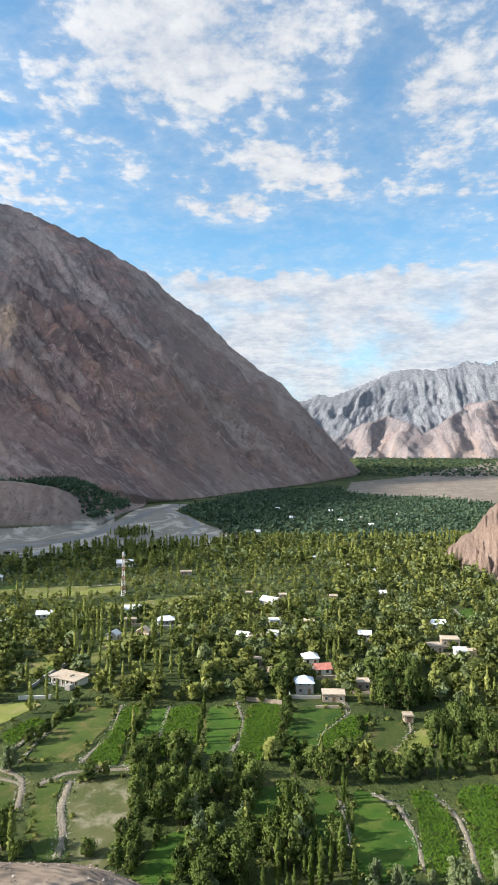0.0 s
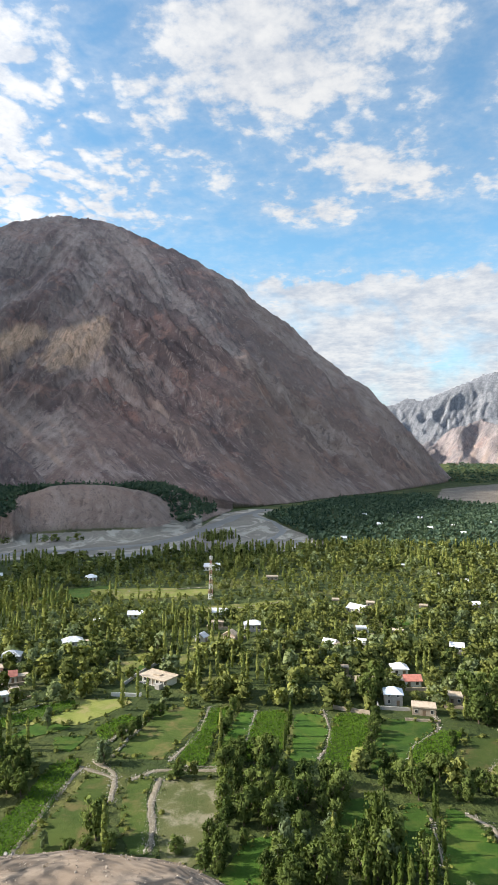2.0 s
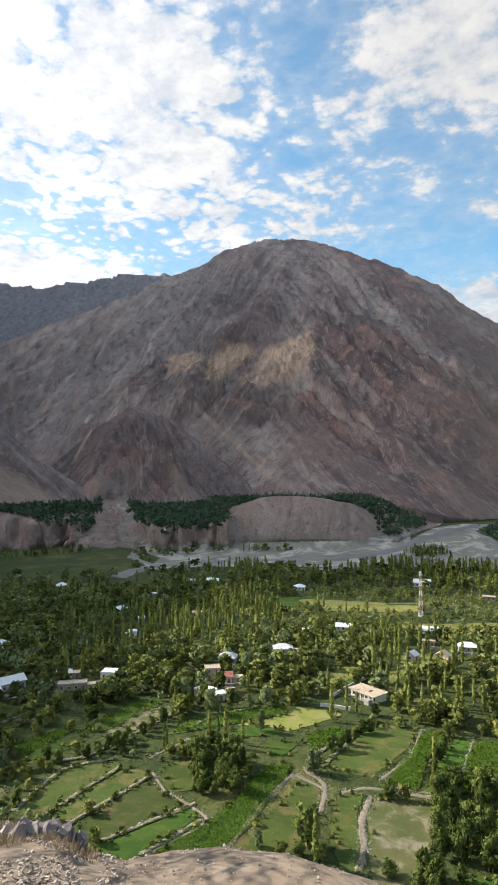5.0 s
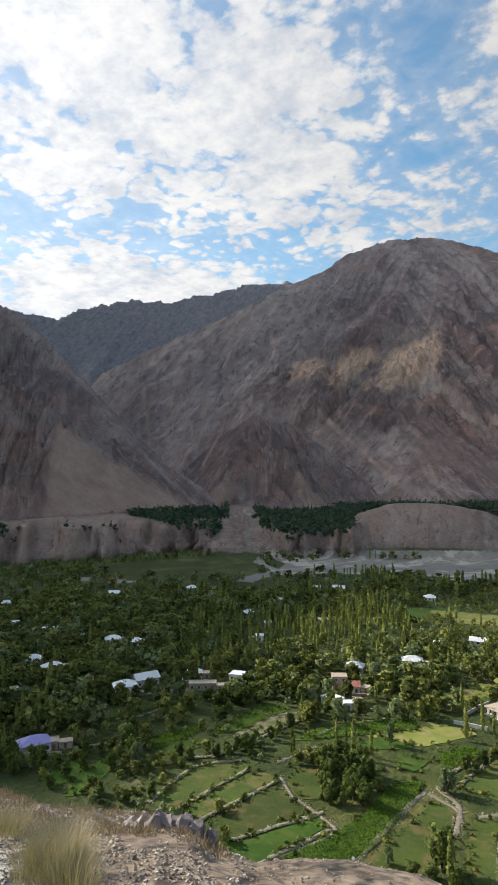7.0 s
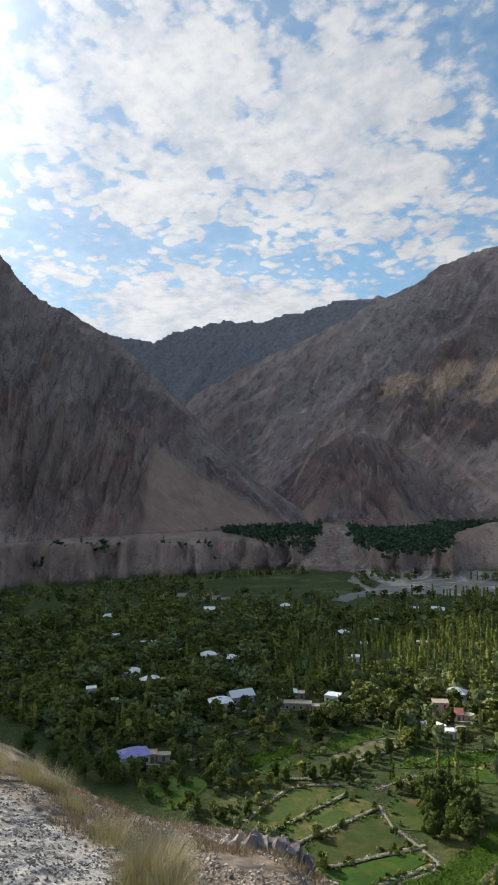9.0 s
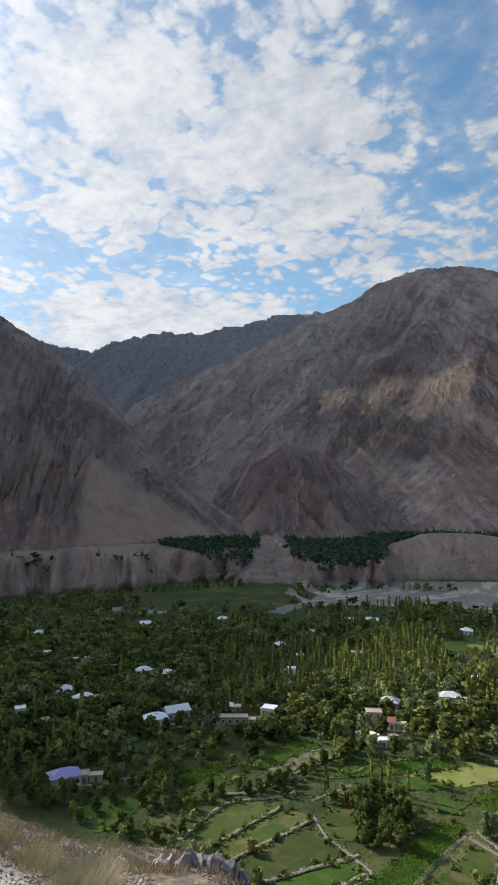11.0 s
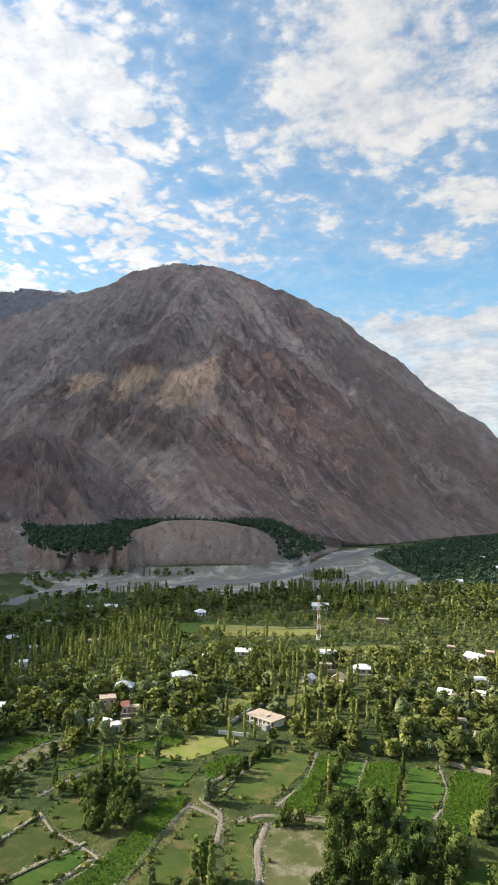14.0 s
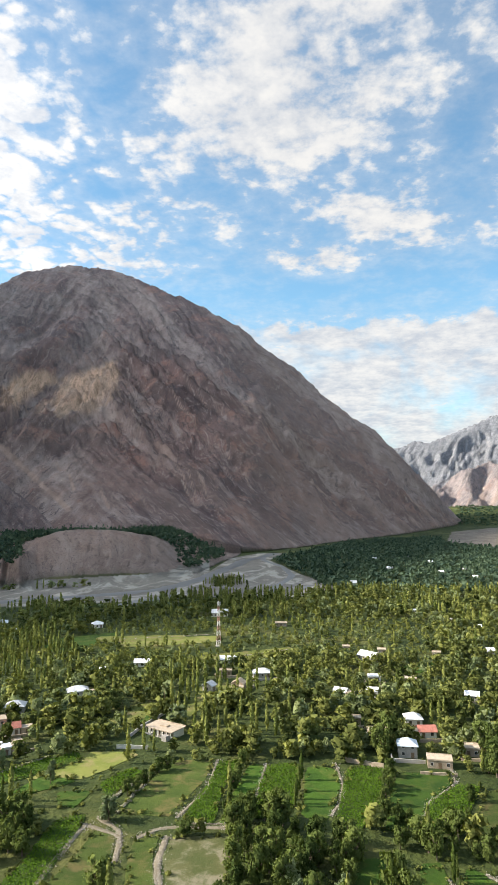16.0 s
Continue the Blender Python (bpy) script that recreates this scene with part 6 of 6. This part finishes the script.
    for st in range(storeys):
        for k in range(n):
            u = -w / 2 + (k + 0.5) * w / n
            if k == door_at and st == 0:
                door = part("door", boxes((u - 0.5, -d / 2 - 0.05, 0.0, u + 0.5, -d / 2 + 0.02, 2.05)), M_WOOD, root)
                part("door_frame", boxes((u - 0.6, -d / 2 - 0.08, 0, u - 0.5, -d / 2 + 0.02, 2.15), (u + 0.5, -d / 2 - 0.08, 0, u + 0.6, -d / 2 + 0.02, 2.15), (u - 0.5, -d / 2 - 0.08, 2.05, u + 0.5, -d / 2 + 0.02, 2.15)), M_WOOD, door)
                continue
            z = 0.95 + 2.6 * st
            win = part("window", ring(u - 0.6, u + 0.6, z - 0.1, z + 1.3, -d / 2 - 0.08, -d / 2 + 0.02, 0.1), M_WHITE if walls is not M_WHITE else M_WOOD, root)
            part("mullion", boxes((u - 0.03, -d / 2 - 0.06, z, u + 0.03, -d / 2 + 0.01, z + 1.2)), M_WOOD, win)
            part("pane", boxes((u - 0.5, -d / 2 - 0.03, z, u + 0.5, -d / 2 + 0.02, z + 1.2)), M_DARK, win)
    for s in (-1, 1):
        z = 1.0
        bm = ring(-0.6, 0.6, z - 0.1, z + 1.2, -0.06, 0.05, 0.1)
        bmesh.ops.rotate(bm, verts=bm.verts, matrix=Matrix.Rotation(radians(90), 3, "Z"))
        bmesh.ops.translate(bm, verts=bm.verts, vec=(s * w / 2, 0, 0))
        win = part("window", bm, M_WOOD, root)
        part("pane", boxes((s * w / 2 - 0.03, -0.5, z, s * w / 2 + 0.03, 0.5, z + 1.1)), M_DARK, win)
    return root


def shed(x, y, w, d, h, rot):
    root = empty("shed", pose(x, y, 0, 0, 0, rot), "small flat-roofed mud shed beside a village house", "shed", "village sheds")
    part("wall", boxes((-w / 2, -d / 2, -0.3, w / 2, d / 2, h)), M_MUD, root)
    part("roof", boxes((-w / 2 - 0.2, -d / 2 - 0.3, h, w / 2 + 0.2, d / 2 + 0.2, h + 0.22)), M_TIN["mud"], root)
    part("door", boxes((-0.5, -d / 2 - 0.05, 0, 0.5, -d / 2 + 0.02, 1.9)), M_WOOD, root)


def village():
    rng = np.random.default_rng(23)
    for h in HOUSES:
        house(*h, rng)
    for x, y, w, d, h, rot, kind in HOUSES:
        if math.hypot(x, y) > 400:
            continue
        c, s = math.cos(radians(rot)), math.sin(radians(rot))
        spot = lambda u, v: (x + u * c - v * s, y + u * s + v * c)
        side = 1 if rng.random() < 0.5 else -1
        sw, sd = 2.6 + 2.6 * rng.random(), 2.8 + 1.6 * rng.random()
        if rng.random() < 0.65:
            shed(*spot(side * (w / 2 + sw / 2 + 0.4), -d / 2 + sd / 2 + 2.2 * (rng.random() - 0.5)), sw, sd, 2.2 + 0.5 * rng.random(), rot)
        if rng.random() < 0.6:
            u0, u1, v = -w / 2 - 1.5 - 2 * rng.random(), w / 2 + 1.5 + 2 * rng.random(), -d / 2 - 3.4 - 1.5 * rng.random()
            yard_wall([spot(u0, -d / 2), spot(u0, v), spot(u1, v)], 1.1 + 0.5 * rng.random(), M_MUD if rng.random() < 0.7 else M_CONC, "low mud yard wall around a village house")


def long_building():
    """The flat-roofed cream building with a colonnade and its yard walls."""
    root = empty("school_building", pose(-78, 274, 0, 0, 0, -25.5), "long cream one-storey building with flat tan roof", "building")
    w, d, h = 14.5, 8.5, 3.1
    part("wall", boxes((-w / 2, -d / 2 + 1.8, -0.3, w / 2, d / 2, h)), M_WHITE, root)
    part("roof", boxes((-w / 2 - 0.6, -d / 2 - 0.4, h, w / 2 + 0.6, d / 2 + 0.5, h + 0.3)), M_TIN["mud"], root, "flat tan roof slab with overhang")
    part("roof_parapet", boxes((-w / 2 - 0.6, d / 2 + 0.2, h + 0.3, w / 2 + 0.6, d / 2 + 0.5, h + 0.65), (-2, -1, h + 0.3, 2, 1.2, h + 0.8)), M_TIN["mud"], root)
    for k in range(7):
        u = -w / 2 + 0.3 + k * (w - 0.6) / 6
        part("pillar", boxes((u - 0.22, -d / 2 - 0.1, -0.2, u + 0.22, -d / 2 + 0.34, h)), M_WHITE, root)
    for k in range(6):
        u = -w / 2 + 1.5 + k * (w - 3.0) / 5
        if k == 2:
            part("door", boxes((u - 0.55, -d / 2 + 1.74, 0, u + 0.55, -d / 2 + 1.84, 2.1)), M_WOOD, root)
            continue
        win = part("window", ring(u - 0.8, u + 0.8, 0.9, 2.5, -d / 2 + 1.7, -d / 2 + 1.84, 0.1), M_WOOD, root)
        part("pane", boxes((u - 0.7, -d / 2 + 1.76, 1.0, u + 0.7, -d / 2 + 1.84, 2.4)), M_DARK, win)
    part("porch", boxes((-w / 2, -d / 2, -0.2, w / 2, -d / 2 + 1.8, 0.2), (w / 2 - 3.2, -d / 2 - 2.4, -0.2, w / 2 - 0.6, -d / 2 - 0.1, 2.2)), M_CONC, root)


def yard_wall(pts, tall, mat, says):
    bm = bmesh.new()
    rng = random.Random(len(pts) * 7 + int(abs(pts[0][0])))
    for (x0, y0), (x1, y1) in zip(pts[:-1], pts[1:]):
        n = max(1, int(math.hypot(x1 - x0, y1 - y0) / 3))
        for k in range(n):
            a, b = k / n, (k + 1) / n
            p, q = Vector((x0 + (x1 - x0) * a, y0 + (y1 - y0) * a)), Vector((x0 + (x1 - x0) * b, y0 + (y1 - y0) * b))
            s = (q - p).normalized().orthogonal() * 0.22
            t0, t1 = tall * (0.9 + 0.2 * rng.random()), tall * (0.9 + 0.2 * rng.random())
            v = [bm.verts.new((c.x, c.y, z)) for c, z in ((p + s, -0.2), (q + s, -0.2), (q - s, -0.2), (p - s, -0.2), (p + s, t0), (q + s, t1), (q - s, t1), (p - s, t0))]
            for f in ((0, 1, 5, 4), (1, 2, 6, 5), (2, 3, 7, 6), (3, 0, 4, 7), (4, 5, 6, 7)):
                bm.faces.new([v[i] for i in f])
    bmesh.ops.recalc_face_normals(bm, faces=bm.faces)
    tagged(part("yard_wall", bm, mat), says, "wall", "yard walls of the village")


def mast():
    """The red and white lattice mast."""
    red, white = plain("mast_red", (0.42, 0.24, 0.19), 0.12, 2.0, 0.5), plain("mast_white", (0.75, 0.74, 0.7), 0.08, 2.0, 0.5)
    root = empty("radio_mast", pose(-87, 439, 0, 0, 0, 20), "tall red and white lattice radio mast in the village", "mast")
    part("footing", boxes((-1.9, -1.9, -0.3, 1.9, 1.9, 0.25)), M_CONC, root)
    tall, n = 30.0, 9
    half = lambda z: 1.35 - 0.95 * z / tall
    for k in range(n):
        z0, z1 = 0.25 + tall * k / n, 0.25 + tall * (k + 1) / n
        a, b = half(z0), half(z1)
        bm = bmesh.new()
        c0, c1 = [(-a, -a), (a, -a), (a, a), (-a, a)], [(-b, -b), (b, -b), (b, b), (-b, b)]
        for i in range(4):
            j = (i + 1) % 4
            tube(bm, (*c0[i], z0), (*c1[i], z1), 0.1, 0.1, 5)
            tube(bm, (*c0[i], z0), (*c1[j], z1), 0.07, 0.07, 4)
            tube(bm, (*c0[j], z0), (*c1[i], z1), 0.07, 0.07, 4)
            tube(bm, (*c1[i], z1), (*c1[j], z1), 0.07, 0.07, 4)
        part("mast_section", bm, red if k % 2 else white, root)
    for k in range(3):
        a = k * 2.094
        x, y = 1.1 * math.cos(a), 1.1 * math.sin(a)
        part("antenna", boxes((x - 0.18, y - 0.12, 27.5, x + 0.18, y + 0.12, 29.9)), white, root)
    bm = bmesh.new()
    tube(bm, (0, 0, 30.1), (0, 0, 32.0), 0.06, 0.03, 5)
    part("tip", bm, red, root)
    for z, r in ((24.0, 0.75), (21.0, 0.55)):
        bm = bmesh.new()
        tube(bm, (0.3, -1.0, z), (0.3, -1.4, z), r, r, 14)
        part("dish", bm, white, root)


def parked_car():
    paint, rubber = plain("white_car_paint", (0.75, 0.75, 0.75), 0.04, 1.0, 0.3), plain("tyre_rubber", (0.03, 0.03, 0.03), 0.2, 4.0, 0.9)
    root = empty("car", pose(15.2, 280.4, 0, 0, 0, 55), "small white car parked in a house yard", "car")
    bm = boxes((-2.0, -0.82, 0.32, 2.0, 0.82, 0.88))
    bmesh.ops.bevel(bm, geom=bm.edges[:], offset=0.14, segments=2, affect="EDGES")
    body = part("body", bm, paint, root)
    bm = bmesh.new()
    v = [bm.verts.new(p) for p in ((-1.6, -0.72, 0.86), (1.0, -0.72, 0.86), (1.0, 0.72, 0.86), (-1.6, 0.72, 0.86), (-1.1, -0.6, 1.38), (0.4, -0.6, 1.38), (0.4, 0.6, 1.38), (-1.1, 0.6, 1.38))]
    for f in ((0, 1, 5, 4), (1, 2, 6, 5), (2, 3, 7, 6), (3, 0, 4, 7)):
        bm.faces.new([v[i] for i in f])
    part("windows", bm, M_DARK, body, "dark car windows")
    part("roof", boxes((-1.15, -0.62, 1.37, 0.45, 0.62, 1.43)), paint, body)
    for sx in (-1.25, 1.25):
        for sy in (-0.78, 0.78):
            bm = bmesh.new()
            tube(bm, (sx, sy - 0.1, 0.32), (sx, sy + 0.1, 0.32), 0.32, 0.32, 14)
            wheel = part("wheel", bm, rubber, root)
            bm = bmesh.new()
            tube(bm, (sx, sy - 0.11, 0.32), (sx, sy + 0.11, 0.32), 0.18, 0.18, 10)
            part("rim", bm, paint, wheel)


def wood_pole(x, y, h):
    root = empty("utility_pole", pose(x, y, 0, 0, 0, 15), "grey wooden utility pole with short crossarm", "pole")
    bm = bmesh.new()
    tube(bm, (0, 0, -0.3), (0, 0, h), 0.14, 0.09, 8)
    part("pole", bm, M_WOOD, root)
    part("crossarm", boxes((-1.2, -0.06, h - 0.6, 1.2, 0.06, h - 0.45)), M_WOOD, root)


# ---- the stony brow of the hill ----
M_STRAW = leaf_material("straw_blades", (0.24, 0.205, 0.125), (0.46, 0.4, 0.265), False)
M_SCRUB = leaf_material("dry_scrub", (0.13, 0.095, 0.065), (0.3, 0.235, 0.165), False)
M_ROCK = stone_material("dark_split_rock", (0.05, 0.042, 0.042), (0.24, 0.205, 0.195))
M_PALE = stone_material("pale_split_rock", (0.2, 0.175, 0.165), (0.42, 0.38, 0.35))
M_CHIPS = stone_material("stone_chips", (0.19, 0.155, 0.125), (0.45, 0.385, 0.32))
M_GRIT = stone_material("grey_grit", (0.12, 0.115, 0.108), (0.32, 0.31, 0.29))


def on_brow(az, r):
    return land(np.asarray(az, float), np.asarray(r, float))[:3]


def boulder(az, r, size, seed, stretch=(1, 0.8, 0.8), turn=None, lean=0.0, mat=None):
    """A split, angular rock: a rounded block with planes sliced off it."""
    rng = random.Random(seed)
    x, y, z = (float(v[0]) for v in on_brow([az], [r]))
    bm = bmesh.new()
    if mat is None:
        bmesh.ops.create_cube(bm, size=1.7)
        bmesh.ops.subdivide_edges(bm, edges=bm.edges[:], cuts=5, use_grid_fill=True)
    else:
        bmesh.ops.create_icosphere(bm, subdivisions=3, radius=1.0)
    for _ in range(9 if mat is None else 17):
        n = Vector((rng.gauss(0, 1), rng.gauss(0, 1), rng.gauss(0, 0.8))).normalized()
        cut = (0.5 if mat is None else 0.3) + 0.3 * rng.random()
        for v in bm.verts:
            d = v.co.dot(n)
            if d > cut:
                v.co -= n * (d - cut)
    for v in bm.verts:
        v.co += 0.06 * noise.noise_vector(v.co * 5 + Vector((seed, 0, 0)))
        v.co = Vector((v.co.x * stretch[0], v.co.y * stretch[1], v.co.z * stretch[2])) * size
    spin = rng.uniform(0, 360) if turn is None else turn + rng.gauss(0, 9)
    ob = part("rock", bm, mat or M_ROCK, at=pose(x, y, z + size * stretch[2] * 0.3, rng.gauss(0, 7), lean + rng.gauss(0, 8), spin))
    says = "dark split rock slab in the outcrop on the brow" if mat is None else "pale angular rock on the dry hillside"
    return tagged(ob, says, "rock", "rocks on the hillside")


def tufts(name, mat, spots, says, rng, width):
    """Clumps of thin bent blades: bearing, distance, height, spread, blades."""
    verts, tint = [], []
    for a, b, tall, wide, m in spots:
        x, y, z = (float(v[0]) for v in on_brow([a], [b]))
        ang, out = rng.random(m) * 6.283, np.sqrt(rng.random(m))
        h = tall * (0.45 + 0.65 * rng.random(m)) * (1.1 - 0.5 * out)
        root = np.stack([x + wide * 0.45 * out * np.cos(ang), y + wide * 0.45 * out * np.sin(ang), np.full(m, z - 0.02)], -1)
        bend = ang + rng.normal(0, 0.7, m)
        reach = (0.25 + 0.5 * rng.random(m)) * h
        half = root + np.stack([np.cos(bend) * reach * 0.35, np.sin(bend) * reach * 0.35, h * 0.62], -1)
        tip = root + np.stack([np.cos(bend) * reach, np.sin(bend) * reach, h], -1)
        side = np.stack([-np.sin(bend), np.cos(bend), 0 * ang], -1) * width
        verts.append(np.stack([root - side, root + side, half + side * 0.8, half - side * 0.8, half - side * 0.8, half + side * 0.8, tip + side * 0.2, tip - side * 0.2], 1).reshape(-1, 3))
        tint.append(np.repeat(np.clip(0.5 + 0.25 * rng.normal(size=m), 0, 1), 8))
    v = np.concatenate(verts)
    me = grid_mesh(name, v, np.arange(len(v)).reshape(-1, 4), mat, False)
    set_float(me, "tint", np.concatenate(tint))
    return tagged(new(name, me), says, "grass", kind="stuff")


def foreground():
    rng = np.random.default_rng(77)
    # the split outcrop: a cracked block of leaning slabs, shards on both sides of it
    for k in range(11):
        boulder(46.0 - 0.36 * k, 5.0 + 0.06 * (k % 3), 0.145 - 0.004 * k + 0.03 * rng.random(), 300 + k, (0.5, 0.9, 0.76), 44, 24)
    for k in range(16):
        boulder(43.2 - 2.4 * rng.random(), 5.05 + 0.25 * rng.random(), 0.06 + 0.06 * rng.random(), 330 + k, (0.55, 0.8, 1.1), 44, 30)
    for k in range(46):
        boulder(44.9 + 3.6 * rng.random(), 5.15 + 0.6 * rng.random(), 0.045 + 0.07 * rng.random() ** 1.5, 400 + k, (0.6, 0.8, 1.05), 44, 30, mat=M_PALE)
    for k in range(24):
        boulder(48 + 12 * rng.random(), 5.6 + 1.2 * rng.random(), 0.025 + 0.04 * rng.random() ** 2, 460 + k, (1, 0.8, 0.7), mat=M_PALE)
    for az, r, s, k in ((28.5, 5.2, 0.05, 6), (28.0, 5.1, 0.03, 12), (20.5, 4.9, 0.03, 7), (35.2, 5.5, 0.06, 13), (36.3, 5.4, 0.07, 14), (50.5, 6.6, 0.07, 8), (53, 6.8, 0.07, 9), (55.4, 6.9, 0.06, 15), (58, 5.6, 0.05, 16)):
        boulder(az, r, s, k, (1, 0.75, 0.7), mat=M_PALE)
    # chips of stone over the slope, finer grit on the track
    n = 20000
    az = np.concatenate([rng.uniform(6, 75, 5500), rng.normal(48, 5.5, 11500), rng.normal(36, 5, 3000)])
    r = 2.2 + 5.2 * rng.random(n) ** 0.8
    dense = fbm(az / 2.0, r / 0.35, 3, seed=61)
    keep = dense > -0.2
    az, r = az[keep], r[keep]
    n = len(az)
    x, y, z = on_brow(az, r)
    size = (0.003 + 0.017 * rng.random(n) ** 2.4) * np.where(az < 38, 0.55, 1.0)
    ob = new("loose_stones", pebble_mesh("loose_stones", np.stack([x, y, z + size * 0.2], -1), size, rng, M_CHIPS))
    tagged(ob, "pale loose stones strewn over the dry slope", "stones", kind="stuff")
    n = 17000
    az, r = rng.uniform(50, 76, n), 1.8 + 4.4 * rng.random(n)
    x, y, z = on_brow(az, r)
    size = 0.002 + 0.011 * rng.random(n) ** 2.4
    ob = new("track_grit", pebble_mesh("track_grit", np.stack([x, y, z + size * 0.2], -1), size, rng, M_GRIT))
    tagged(ob, "grey crushed stone on a dirt track", "stones", kind="stuff")
    big = [(54.3 + 1.6 * rng.normal() * 0.8, 3.45 + 0.14 * rng.normal(), 0.28, 0.3, 620) for _ in range(7)]
    big += [(57.6 + 0.9 * rng.normal(), 4.5 + 0.2 * rng.normal(), 0.17, 0.22, 260) for _ in range(5)]
    big += [(61 + 1.0 * rng.normal(), 5.3 + 0.25 * rng.normal(), 0.15, 0.2, 200) for _ in range(5)]
    big += [(65.5 + 1.6 * rng.normal(), 6.4 + 0.5 * rng.normal(), 0.24, 0.24, 260) for _ in range(12)]
    tufts("dry_grass", M_STRAW, big, "pale straw-coloured grass tufts on the stony brow", rng, 0.0009)
    low = [(a, b, 0.035 + 0.05 * rng.random(), 0.1 + 0.1 * rng.random(), 46) for a, b in zip(rng.uniform(40, 63, 520), rng.uniform(4.3, 7.0, 520))]
    low += [(a, b, 0.02 + 0.02 * rng.random(), 0.06, 14) for a, b in zip(rng.uniform(8, 40, 120), rng.uniform(3.8, 6.0, 120))]
    tufts("dry_scrub", M_SCRUB, low, "low brown dry scrub among the stones", rng, 0.0022)


frng = np.random.default_rng(41)
for f_kind, f_pts in FIELDS:
    build_field(f_kind, f_pts, frng)
stone_ways()
village()
long_building()
yard_wall([(-93, 256), (-80, 257)], 1.5, M_WHITE, "whitewashed yard wall beside a meadow")
yard_wall([(-92, 266), (-90, 280), (-82, 310)], 1.4, M_CONC, "grey compound wall running past trees")
yard_wall([(-1, 255), (13, 251)], 1.6, M_MUD, "crumbling mud yard wall above a field")
yard_wall([(26, 247.5), (39, 247)], 1.1, M_MUD, "crumbling mud yard wall above a field")
yard_wall([(8, 284), (14, 287), (24, 285)], 1.3, M_CONC, "grey compound wall behind a parked car")
mast()
parked_car()
wood_pole(-88, 309, 9.0)
woods()
foreground()
